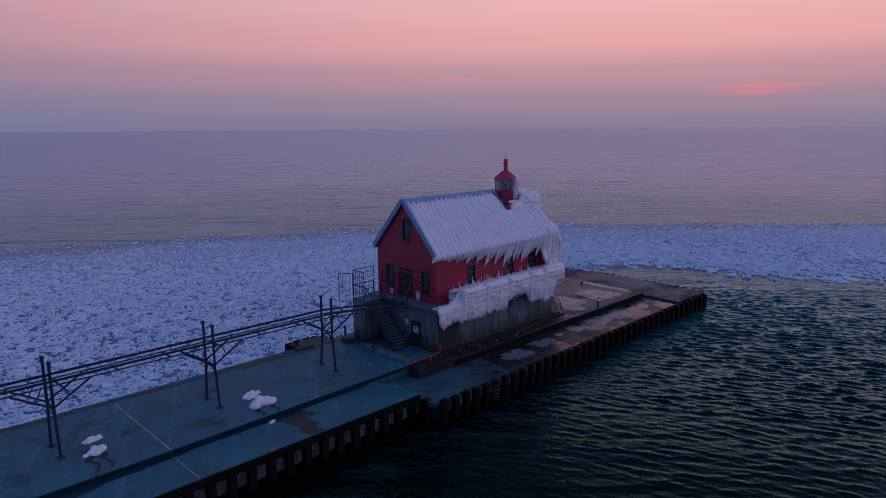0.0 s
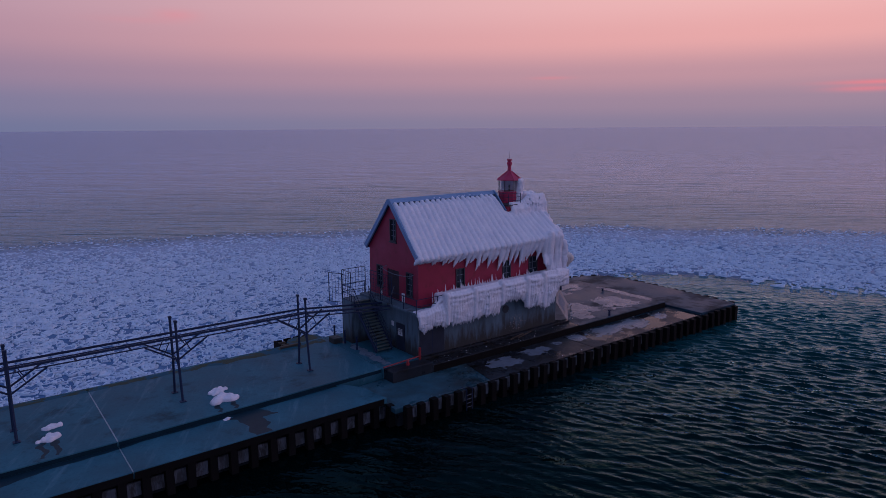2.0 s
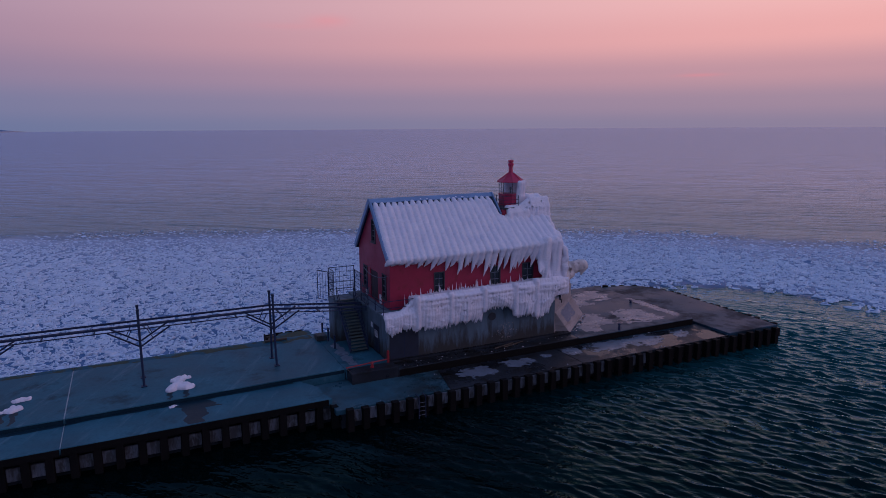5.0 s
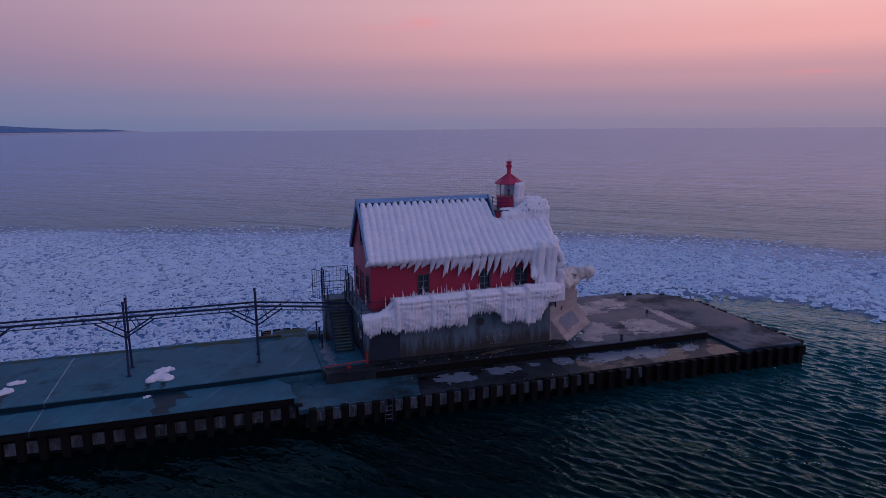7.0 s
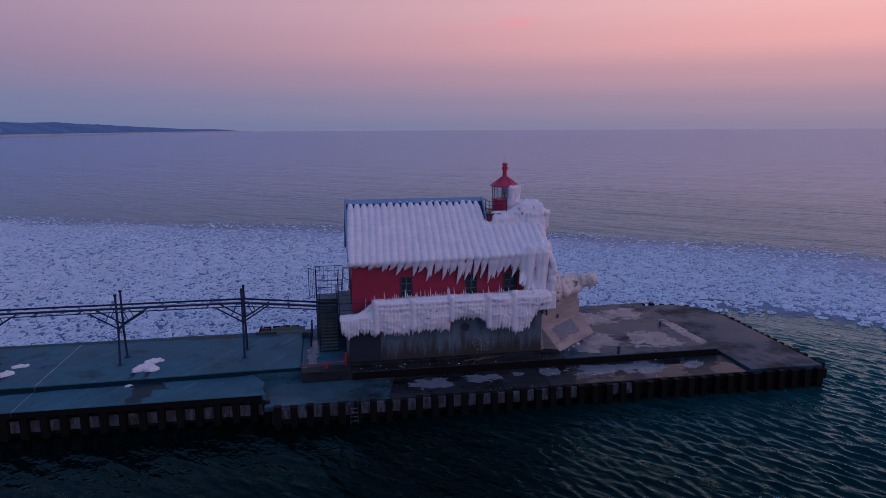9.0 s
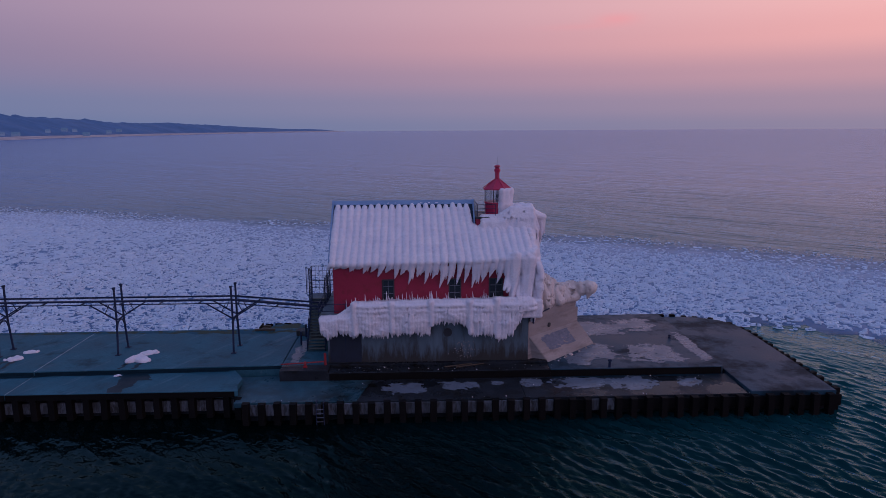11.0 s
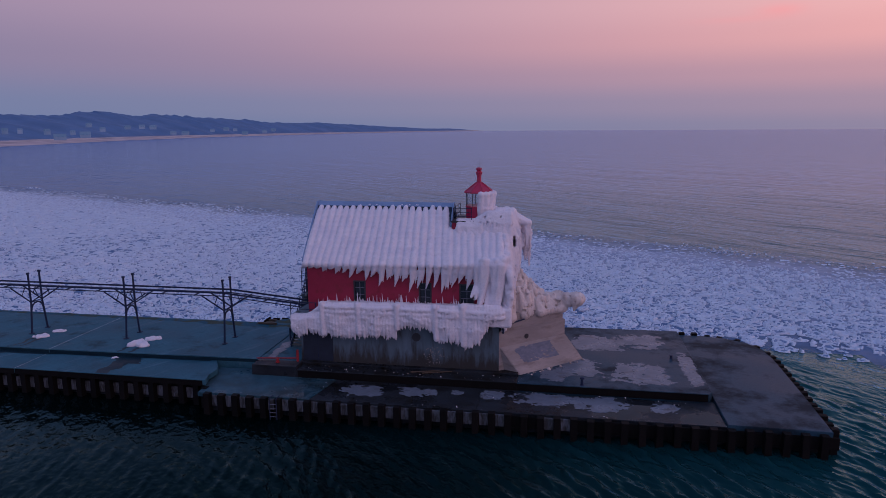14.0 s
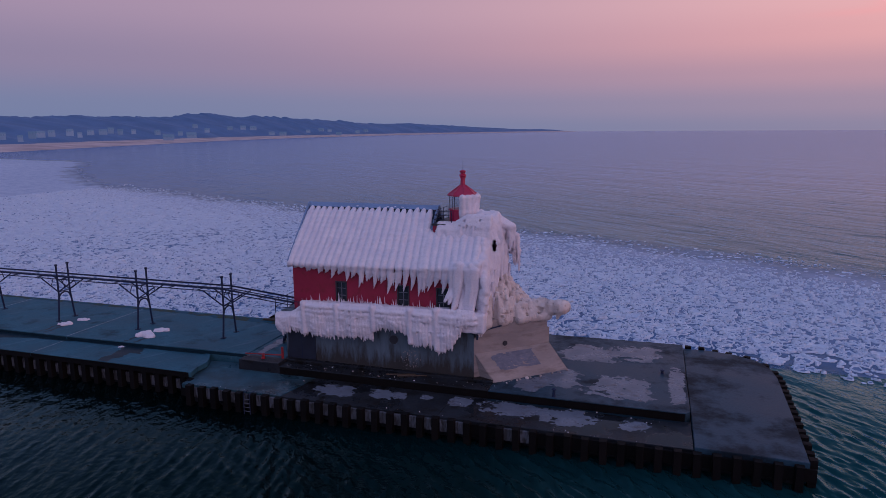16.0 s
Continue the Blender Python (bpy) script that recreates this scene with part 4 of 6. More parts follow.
# concrete base: ship-like, with a bow towards the lake
BS, BN, BW = -4.25, 3.2, -0.45
BOW_A, BOW_N, BOW_B = (13.3, BS), (17.6, AX), (13.3, BN)
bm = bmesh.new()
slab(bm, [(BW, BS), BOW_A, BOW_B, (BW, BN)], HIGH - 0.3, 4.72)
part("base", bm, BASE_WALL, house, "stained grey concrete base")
bm = bmesh.new()
slab(bm, [(13.32, BS + 0.02), BOW_N, (13.32, BN - 0.02)], EAST - 0.3, 4.22)
part("bow", bm, BOW_WALL, house, "pale concrete bow")
bm = bmesh.new()
slab(bm, [(13.42, BS + 0.1), (17.44, AX), (13.42, BN - 0.1)], 4.2, 5.25)
part("upper_bow", bm, BOW_WALL, house, "upper lift of the concrete bow, set back at a cold joint")
for s_, a in ((-1, BS), (1, BN)):
    bm = bmesh.new()
    top = [(13.35, a - s_ * 0.0), (17.65, AX), (17.2, AX), (13.35, a - s_ * 0.5)]
    low = [(14.85, a + s_ * 0.1), (19.1, AX), (17.2, AX), (13.35, a - s_ * 0.5)]
    prism(bm, [(x, y, EAST - 0.2) for x, y in low], [(x, y, 3.15) for x, y in top])
    bmesh.ops.recalc_face_normals(bm, faces=bm.faces)
    bmesh.ops.bevel(bm, geom=list(bm.edges), offset=0.05, segments=2, affect="EDGES")
    part("bow_skirt", bm, BOW_WALL, house, "flared concrete skirt of the bow")
SK = [Vector(p) for p in ((13.35, BS, 3.15), (17.65, AX, 3.15), (19.1, AX, EAST - 0.2), (14.85, BS - 0.1, EAST - 0.2))]


def on_skirt(u, v, off):
    a, b = SK[0].lerp(SK[1], u), SK[3].lerp(SK[2], u)
    n_ = (SK[1] - SK[0]).cross(SK[3] - SK[0]).normalized()
    return a.lerp(b, v) - n_ * off if n_.x < 0 else a.lerp(b, v) + n_ * off


bm = bmesh.new()
NU, NV = 34, 16
grid = {}
for i in range(NU + 1):
    for j in range(NV + 1):
        u, v = 0.14 + 0.6 * i / NU, 0.06 + 0.58 * j / NV
        inside_ = min(i, NU - i) / NU * 2.2, min(j, NV - j) / NV * 1.6
        if min(inside_) + 0.1 * noise.noise((i * 0.3, j * 0.45, 6)) > 0.07:
            grid[i, j] = bm.verts.new(on_skirt(u, v, 0.025 + 0.03 * noise.noise((i * 0.5, j * 0.9, 2))))
for i in range(NU):
    for j in range(NV):
        q = [grid.get(k) for k in ((i, j), (i + 1, j), (i + 1, j + 1), (i, j + 1))]
        if all(q):
            bm.faces.new(q)
bmesh.ops.recalc_face_normals(bm, faces=bm.faces)
part("spalled_patch", bm, WORN, house, "rough grey spalled patch on the bow", True)
c_ = Vector((13.32, BS + 0.02, 3.55)).lerp(Vector((17.6, AX, 3.55)), 0.4)
bm = bmesh.new()
bmesh.ops.create_cone(bm, cap_ends=True, segments=16, radius1=0.17, radius2=0.17, depth=0.08, matrix=Matrix.Translation(c_) @ Vector((0.71, -0.7, 0)).to_track_quat("Z", "Y").to_matrix().to_4x4())
part("drain_hole", bm, DARK_TRIM, house)
bm = bmesh.new()
bar(bm, (13.3, -4.75, 4.65), (14.9, -3.3, 4.9), 0.05, 8)
bar(bm, (13.6, -4.5, 4.7), (13.6, -4.5, 4.2), 0.06, 8)
part("pipe", bm, STEEL, house)
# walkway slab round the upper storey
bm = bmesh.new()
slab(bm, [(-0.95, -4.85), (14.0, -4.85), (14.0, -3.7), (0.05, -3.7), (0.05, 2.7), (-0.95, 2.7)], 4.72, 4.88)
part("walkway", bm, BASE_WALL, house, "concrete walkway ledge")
rail("walkway_rail", house, [(-0.9, -1.7), (-0.9, -3.2), (-0.9, -4.78), (0.9, -4.78), (2.6, -4.78)], 4.88, 0.95, 2)
bm = bmesh.new()
ps = [(-0.45, 0.35, 7.2), (-0.5, -0.6, 7.05), (-0.5, -1.6, 7.0), (-0.45, -2.6, 7.05), (-0.35, -3.3, 7.15)]
for a, b in zip(ps, ps[1:]):
    bar(bm, a, b, 0.03, 6)
bar(bm, (0.02, 0.3, 7.3), ps[0], 0.025, 6)
bar(bm, (0.02, -3.3, 7.2), ps[-1], 0.025, 6)
part("awning_pipe", bm, MUNTIN, house, "pale bent pipe over the door")
bm = bmesh.new()
for y0 in (0.1, -1.3):
    bar(bm, (-0.9, y0, 4.9), (-0.9, y0 - 0.75, 6.3), 0.03, 6)
part("brace", bm, MUNTIN, house)
# lower openings
wdoor = part("door", boxed(BW - 0.05, BW + 0.06, -2.65, -1.6, 1.56, 3.5, 0.01), DOOR, house, "dark blue steel door with two white notices")
for z, hgt in ((2.95, 0.16), (2.62, 0.42)):
    notice = part("notice", boxed(BW - 0.07, BW - 0.052, -2.4, -1.85, z, z + hgt), SIGN, wdoor, "white notice")
bm = bmesh.new()
for z in (2.7, 2.76, 2.83, 2.91, 3.0, 3.05):
    box(bm, BW - 0.076, BW - 0.071, -2.32, -1.93, z, z + 0.025)
part("printed_bar", bm, PRINT, wdoor)
part("wall_notice", boxed(BW - 0.03, BW - 0.002, -1.25, -0.95, 3.1, 3.45), SIGN, house, "white notice")
part("wall_notice", boxed(-0.04, -0.002, -2.05, -1.7, 4.95, 5.6), SIGN, house, "white notice")
part("wall_notice", boxed(-0.04, -0.002, 0.95, 1.25, 4.95, 5.35), SIGN, house, "white notice")
sdoor = part("door", boxed(-0.3, 1.85, BS - 0.04, BS + 0.06, 1.56, 3.75, 0.01), DOOR, house, "dark flaking double door")
part("door_seam", boxed(0.76, 0.79, BS - 0.05, BS - 0.042, 1.6, 3.7), STEEL, sdoor)
bm = bmesh.new()
bmesh.ops.create_cone(bm, cap_ends=True, segments=20, radius1=0.3, radius2=0.3, depth=0.08, matrix=pose(7.75, BS - 0.02, 3.6, 90))
part("porthole", bm, DARK_TRIM, house, "round dark porthole")

# outside stair along the west side, up to a landing
stair = thing("outside_stair", (-1.6, 0, HIGH), "concrete stair with thin steel rails up to a landing", "stair")
SX0, SX1, SY0, SY1, LAND = -2.25, -1.05, -1.75, 1.25, 4.72
NS = 17
for i in range(NS):
    z1 = HIGH + (LAND - HIGH) * (i + 1) / NS
    y0 = SY0 + (SY1 - SY0) * i / NS
    part("step", boxed(SX0, SX1, y0, y0 + 0.28, z1 - 0.06, z1, 0.008), STEP, stair)
for x in (SX0 - 0.04, SX1 + 0.04):
    bm = bmesh.new()
    plank(bm, (x, SY0, HIGH + 0.1), (x, SY1 + 0.1, LAND - 0.1), 0.06, 0.28)
    part("stringer", bm, STEEL, stair)
    bm = bmesh.new()
    bar(bm, (x, SY0, HIGH + 1.0), (x, SY1 + 0.1, LAND + 0.95), 0.025, 6)
    bar(bm, (x, SY0, HIGH + 0.55), (x, SY1 + 0.1, LAND + 0.5), 0.02, 6)
    part("handrail", bm, STEEL, stair)
    for k in range(4):
        f = k / 3
        y, z = SY0 + (SY1 - SY0) * f, HIGH + (LAND - HIGH) * f
        part("post", bar(bmesh.new(), (x, y, z), (x, y, z + 1.0), 0.025, 6), STEEL, stair)
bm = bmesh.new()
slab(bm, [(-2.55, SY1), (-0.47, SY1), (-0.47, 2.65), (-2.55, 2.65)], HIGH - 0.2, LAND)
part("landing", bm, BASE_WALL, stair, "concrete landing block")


def mesh_panel(p, q, z0, z1, nx, nz, parent):
    """A steel frame filled with crossing rods."""
    bm = bmesh.new()
    for x, y in (p, q):
        bar(bm, (x, y, z0), (x, y, z1), 0.03, 6)
    for z in (z0, z1):
        bar(bm, (*p, z), (*q, z), 0.025, 6)
    frame_ = part("cage_panel", bm, STEEL, parent)
    for i in range(1, nx):
        x, y = p[0] + (q[0] - p[0]) * i / nx, p[1] + (q[1] - p[1]) * i / nx
        part("rod", bar(bmesh.new(), (x, y, z0), (x, y, z1), 0.012, 5), STEEL, frame_)
    for i in range(1, nz):
        z = z0 + (z1 - z0) * i / nz
        part("rod", bar(bmesh.new(), (*p, z), (*q, z), 0.012, 5), STEEL, frame_)


mesh_panel((-2.5, 1.3), (-2.5, 2.6), LAND, LAND + 2.2, 5, 6, stair)
mesh_panel((-2.5, 2.62), (-0.5, 2.62), LAND, LAND + 2.2, 7, 6, stair)
mesh_panel((-2.55, 2.6), (-3.1, 3.6), LAND - 0.3, LAND + 1.9, 4, 2, stair)
mesh_panel((-0.9, 1.2), (-0.9, -0.2), LAND + 0.15, LAND + 2.2, 6, 7, stair)
mesh_panel((-0.9, -0.2), (-0.9, -1.7), LAND + 0.15, LAND + 2.2, 6, 7, stair)
rail("landing_rail", stair, [(-2.5, 1.3), (-2.5, 2.6), (-0.6, 2.6)], LAND, 1.05, 2)

# pale lime bloom that weeps from the base beside the porthole
re_ = random.Random(14)
bm = bmesh.new()
for i in range(110):
    x, z = 8.9 + re_.gauss(0, 0.42), 1.65 + 1.3 * re_.random() ** 1.2
    r_ = 0.012 + 0.05 * re_.random() ** 2.5
    ring = [bm.verts.new((x + r_ * 1.2 * re_.uniform(0.5, 1) * math.cos(k), BS - 0.006, z + r_ * re_.uniform(0.5, 1) * math.sin(k))) for k in (0, 1, 2, 3, 4.2, 5.2)]
    ring2 = [bm.verts.new((v.co.x, BS + 0.02, v.co.z)) for v in ring]
    bm.faces.new(ring)
    for k in range(6):
        bm.faces.new((ring[k], ring2[k], ring2[(k + 1) % 6], ring[(k + 1) % 6]))
bmesh.ops.recalc_face_normals(bm, faces=bm.faces)
tagged(part("lime_bloom", bm, BOW_WALL, house), "pale lime bloom on the wet concrete", kind="stuff")

# ---- ice on the house, as thick frozen spray ----
def nets(f, origin, h):
    """The surface of a field on a grid, where it turns negative (surface nets)."""
    s = f < 0
    nx, ny, nz = (d - 1 for d in f.shape)
    acc, cnt = np.zeros((nx, ny, nz, 3)), np.zeros((nx, ny, nz))
    corners = [(i, j, k) for i in (0, 1) for j in (0, 1) for k in (0, 1)]
    for a in corners:
        for ax in range(3):
            if a[ax]:
                continue
            b = tuple(c + (i == ax) for i, c in enumerate(a))
            fa = f[a[0]:a[0] + nx, a[1]:a[1] + ny, a[2]:a[2] + nz]
            fb = f[b[0]:b[0] + nx, b[1]:b[1] + ny, b[2]:b[2] + nz]
            cross = (fa < 0) != (fb < 0)
            t = np.where(cross, fa / np.where(cross, fa - fb, 1), 0)
            for q in range(3):
                acc[..., q] += np.where(cross, a[q] + (t if q == ax else 0), 0)
            cnt += cross
    ids = np.full((nx, ny, nz), -1)
    live = cnt > 0
    ids[live] = np.arange(live.sum())
    gi = np.argwhere(live)
    verts = (gi + acc[live] / cnt[live][:, None]) * h + np.array(origin)
    faces = []
    for ax in range(3):
        u, v = [i for i in range(3) if i != ax]
        sl0, sl1 = [slice(1, -1)] * 3, [slice(1, -1)] * 3
        sl0[ax], sl1[ax] = slice(0, -1), slice(1, None)
        a, b = s[tuple(sl0)], s[tuple(sl1)]
        for flip in (False, True):
            e = np.argwhere(a & ~b if not flip else ~a & b)
            if not len(e):
                continue
            e[:, u] += 1
            e[:, v] += 1
            quad = []
            for du, dv in ((-1, -1), (0, -1), (0, 0), (-1, 0)):
                c = e.copy()
                c[:, u] += du
                c[:, v] += dv
                quad.append(ids[c[:, 0], c[:, 1], c[:, 2]])
            q = np.stack(quad, 1)
            if flip != (ax == 1):
                q = q[:, ::-1]
            faces.append(q[(q >= 0).all(1)])
    return verts, np.concatenate(faces)


class Field:
    """A block of space into which lumps are melted together."""

    def __init__(self, lo, hi, h):
        self.lo, self.h = np.array(lo, float), h
        self.n = tuple(int(math.ceil((b - a) / h)) + 1 for a, b in zip(lo, hi))
        self.f = np.full(self.n, 5.0, np.float32)

    def block(self, lo, hi, pad):
        a = [max(0, int((l - pad - o) / self.h)) for l, o in zip(lo, self.lo)]
        b = [min(n, int((u + pad - o) / self.h) + 2) for u, o, n in zip(hi, self.lo, self.n)]
        if any(p >= q for p, q in zip(a, b)):
            return None, None
        sl = tuple(slice(p, q) for p, q in zip(a, b))
        xs = [self.lo[i] + self.h * np.arange(a[i], b[i]) for i in range(3)]
        return sl, np.meshgrid(*xs, indexing="ij", sparse=True)

    def melt(self, sl, d, k):
        f = self.f[sl]
        m = np.clip(0.5 + 0.5 * (f - d) / k, 0, 1)
        self.f[sl] = f * (1 - m) + d * m - k * m * (1 - m)

    def drip(self, p, q, r0, r1, k=0.05):
        """A tapering tongue from p to q."""
        p, q = np.array(p, float), np.array(q, float)
        sl, g = self.block(np.minimum(p, q), np.maximum(p, q), max(r0, r1) + 0.15)
        if sl is None:
            return
        d = q - p
        t = np.clip(sum((g[i] - p[i]) * d[i] for i in range(3)) / (d @ d + 1e-9), 0, 1)
        dist = np.sqrt(sum((g[i] - p[i] - t * d[i]) ** 2 for i in range(3))) - (r0 + (r1 - r0) * t)
        self.melt(sl, dist, k)

    def plate(self, lo, hi, r, k=0.08):
        """A rounded block."""
        sl, g = self.block(lo, hi, r + 0.2)
        if sl is None:
            return
        c, s = [(a + b) / 2 for a, b in zip(lo, hi)], [max(0.01, (b - a) / 2 - r) for a, b in zip(lo, hi)]
        q = [np.abs(g[i] - c[i]) - s[i] for i in range(3)]
        out_ = np.sqrt(sum(np.maximum(v, 0) ** 2 for v in q))
        self.melt(sl, out_ + np.minimum(np.maximum(np.maximum(q[0], q[1]), q[2]), 0) - r, k)

    def carve(self, p, q, r0, r1, depth=1.0):
        """A hollow along p to q; depth above 1 draws it out along y."""
        p, q = np.array(p, float), np.array(q, float)
        sl, g = self.block(np.minimum(p, q), np.maximum(p, q), max(r0, r1) * depth + 0.1)
        if sl is None:
            return
        d = q - p
        t = np.clip(sum((g[i] - p[i]) * d[i] for i in range(3)) / (d @ d + 1e-9), 0, 1)
        dist = np.sqrt(sum(((g[i] - p[i] - t * d[i]) / (depth if i == 1 else 1)) ** 2 for i in range(3))) - (r0 + (r1 - r0) * t)
        self.f[sl] = np.maximum(self.f[sl], -dist)

    def rough(self, amount, scale, seed):
        """Lumps by sums of waves."""
        rg = np.random.default_rng(seed)
        g = np.meshgrid(*[self.lo[i] + self.h * np.arange(self.n[i]) for i in range(3)], indexing="ij", sparse=True)
        for o in range(5):
            k = rg.normal(0, scale * (1 + 0.5 * o), 3)
            self.f += (amount / (1 + 0.4 * o) * np.sin(k[0] * g[0] + rg.uniform(0, 6)) * np.cos(k[1] * g[1] + rg.uniform(0, 6) + 0.7 * k[0] * g[0]) * np.cos(k[2] * g[2] + 0.5 * k[1] * g[1])).astype(np.float32)

    def build(self, name, mats, label, category="ice"):
        self.f[[0, -1]] = self.f[:, [0, -1]] = self.f[:, :, [0, -1]] = 1.0
        v, q = nets(self.f, self.lo, self.h)
        return tagged(new(name, mesh_from(name, v, q.tolist(), [mats])), label, category)


rs = random.Random(5)
SLOPE = (RIDGE - EAVE) / (AX - YS)
UN = Vector((0, -SLOPE, 1)).normalized()


def on_roof(x, share, off):
    """A point of the south slope: share 0 at the ridge, 1 at the eave."""
    y = AX - RUN * share
    z = RIDGE + 0.1 - RUN * SLOPE * share
    return Vector((x, y, z)) + Vector((0, -SLOPE, 1)).normalized() * off


# the south slope: rib beside rib, ending in broad teeth that the wind has bent
ice = Field((-0.4, -5.7, 5.2), (14.4, 0.1, 12.6), 0.05)
tips = []
x = 0.14
while x < 13.2:
    f_ = min(1.0, max(0.0, (x - 1) / 8))
    start = 0.066 + 0.03 * rs.random() if x < 9.5 else 0.42
    count = round(x / 0.477)
    prev = on_roof(x, start, 0.0)
    steps = 11
    for i in range(1, steps + 1):
        sh = start + (1.02 - start) * i / steps
        sway = noise.noise((x * 1.3, sh * 2.6, 1.0))
        p_ = on_roof(x + (0.5 * f_ * f_ - 0.16 * (1 - f_)) * (sh - start) + 0.045 * sway, sh, 0.02 + 0.19 * f_ * sh * sh + 0.34 * min(1.0, max(0.0, (x - 9.0) / 3.5)) * sh ** 1.6 + 0.045 * (0.5 + f_) * noise.noise((x * 2.1, sh * 3.5, 6.0)))
        r_ = 0.252 + 0.02 * noise.noise((x * 3.3, sh * 5, 9.0)) + 0.02 * f_ * sh
        ice.drip(prev, p_, 0.18 if i == 1 else r_, r_, 0.075)
        if f_ > 0.6 and i > 6 and rs.random() < 0.35 * f_:
            ice.drip(p_, p_ + Vector((0.02, -0.1, -0.28)), 0.17, 0.08, 0.06)
        prev = p_
    if 2.2 < x < 9.6:
        ice.drip(on_roof(x - 0.25, 0.035, 0.02), on_roof(x + 0.25, 0.035, 0.02), 0.06, 0.06, 0.03)
    grow = min(1.0, max(0.0, (x - 0.6) / 7.5))
    # a closed fringe below the eave, then broad teeth, bent by the wind
    fringe = (0.06 + 0.42 * grow) * rs.uniform(0.75, 1.2)
    length = (0.36 + 1.0 * grow) * (rs.uniform(0.85, 1.35) if count % 2 else rs.uniform(0.45, 0.95))
    q0 = prev + Vector((0.0, 0.05, -0.03))
    q1 = q0 + Vector((-0.06 - 0.05 * rs.random(), 0.02, -fringe))
    q2 = q1 + Vector((-0.06 - 0.1 * rs.random(), 0.07, -length * 0.45))
    q3 = q2 + Vector((-0.1 - 0.12 * rs.random(), 0.06, -length * 0.5))
    ice.drip(q0, q1, 0.25, 0.22, 0.06)
    ice.drip(q1, q2, 0.2, 0.135, 0.03)
    ice.drip(q2, q3, 0.14, 0.025, 0.03)
    tips.append((q1, length))
    for k in range(rs.choice((0, 1, 1, 2))):
        q0 = q1 + Vector((rs.uniform(0.12, 0.34), 0.03, 0.1))
        ice.drip(q0, q0 + Vector((-0.1, 0.04, -0.1 - length * rs.uniform(0.3, 0.8))), 0.13, 0.02, 0.04)
    if x > 11.2:
        for j in range(5):
            q0 = prev + Vector((rs.uniform(-0.2, 0.3), rs.uniform(-0.1, 0.2), rs.uniform(-0.1, 0.3)))
            q1 = q0 + Vector((-0.08, 0.05 * rs.random(), -1.2 - 0.3 * rs.random()))
            q2 = Vector((q1.x - 0.15 - 0.25 * rs.random(), -4.8 + 0.25 * rs.random(), 5.3 + 0.5 * rs.random() + max(0, 12.4 - x) * 1.5))
            q1.y += rs.uniform(-0.12, 0.2)
            ice.drip(q0, q1, 0.2 + 0.08 * rs.random(), 0.13 + 0.08 * rs.random(), 0.08)
            if q2.z < q1.z:
                ice.drip(q1, q2, 0.17, 0.07 + 0.06 * rs.random(), 0.07)
    x += 0.465 + 0.025 * rs.random()
ice.rough(0.011, 3.1, 3)
ice.rough(0.006, 19.0, 4)
roof_ice = ice.build("roof_ice", ICE, "ribbed white ice sheet with bent icicles on the roof", "ice")


def spike_mesh(name, seed):
    """A slender crooked spike one metre long, hanging from its origin."""
    r_ = random.Random(seed)
    bm = bmesh.new()
    rows, n_ = [], 6
    cx = cy = 0.0
    for i in range(7):
        f = i / 6
        rad = 0.11 * (1 - f) ** 0.8 * (1 + 0.2 * r_.uniform(-1, 1)) + 0.006
        rows.append([bm.verts.new((cx + rad * math.cos(math.tau * k / n_), cy + rad * math.sin(math.tau * k / n_), 0.05 - f)) for k in range(n_)])
        cx += r_.uniform(-0.05, 0.02)
        cy += r_.uniform(-0.02, 0.02)
    for a, b in zip(rows, rows[1:]):
        for k in range(n_):
            bm.faces.new((a[k], b[k], b[(k + 1) % n_], a[(k + 1) % n_]))
    bm.faces.new(rows[0])
    bm.faces.new(rows[-1][::-1])
    return mesh_of(name, bm, ICE, True)


SPIKES = [spike_mesh("icicle", i) for i in range(5)]


def spike(parent, at, length, width=1.0, up=False, lean=0.0):
    ob = new("icicle", SPIKES[rs.randrange(5)])
    ob.parent = parent
    ob.matrix_basis = pose(*at, 180 if up else 0, lean, rs.uniform(-25, 25)) @ Matrix.Diagonal((width, width, length, 1))
    return ob


for q, ln in tips:
    for k in range(rs.choice((0, 0, 1))):
        spike(roof_ice, (q.x + rs.uniform(-0.25, 0.3), q.y + rs.uniform(0.0, 0.12), q.z + 0.1), ln * rs.uniform(0.45, 0.95), rs.uniform(0.6, 1.0), False, rs.uniform(2, 14))

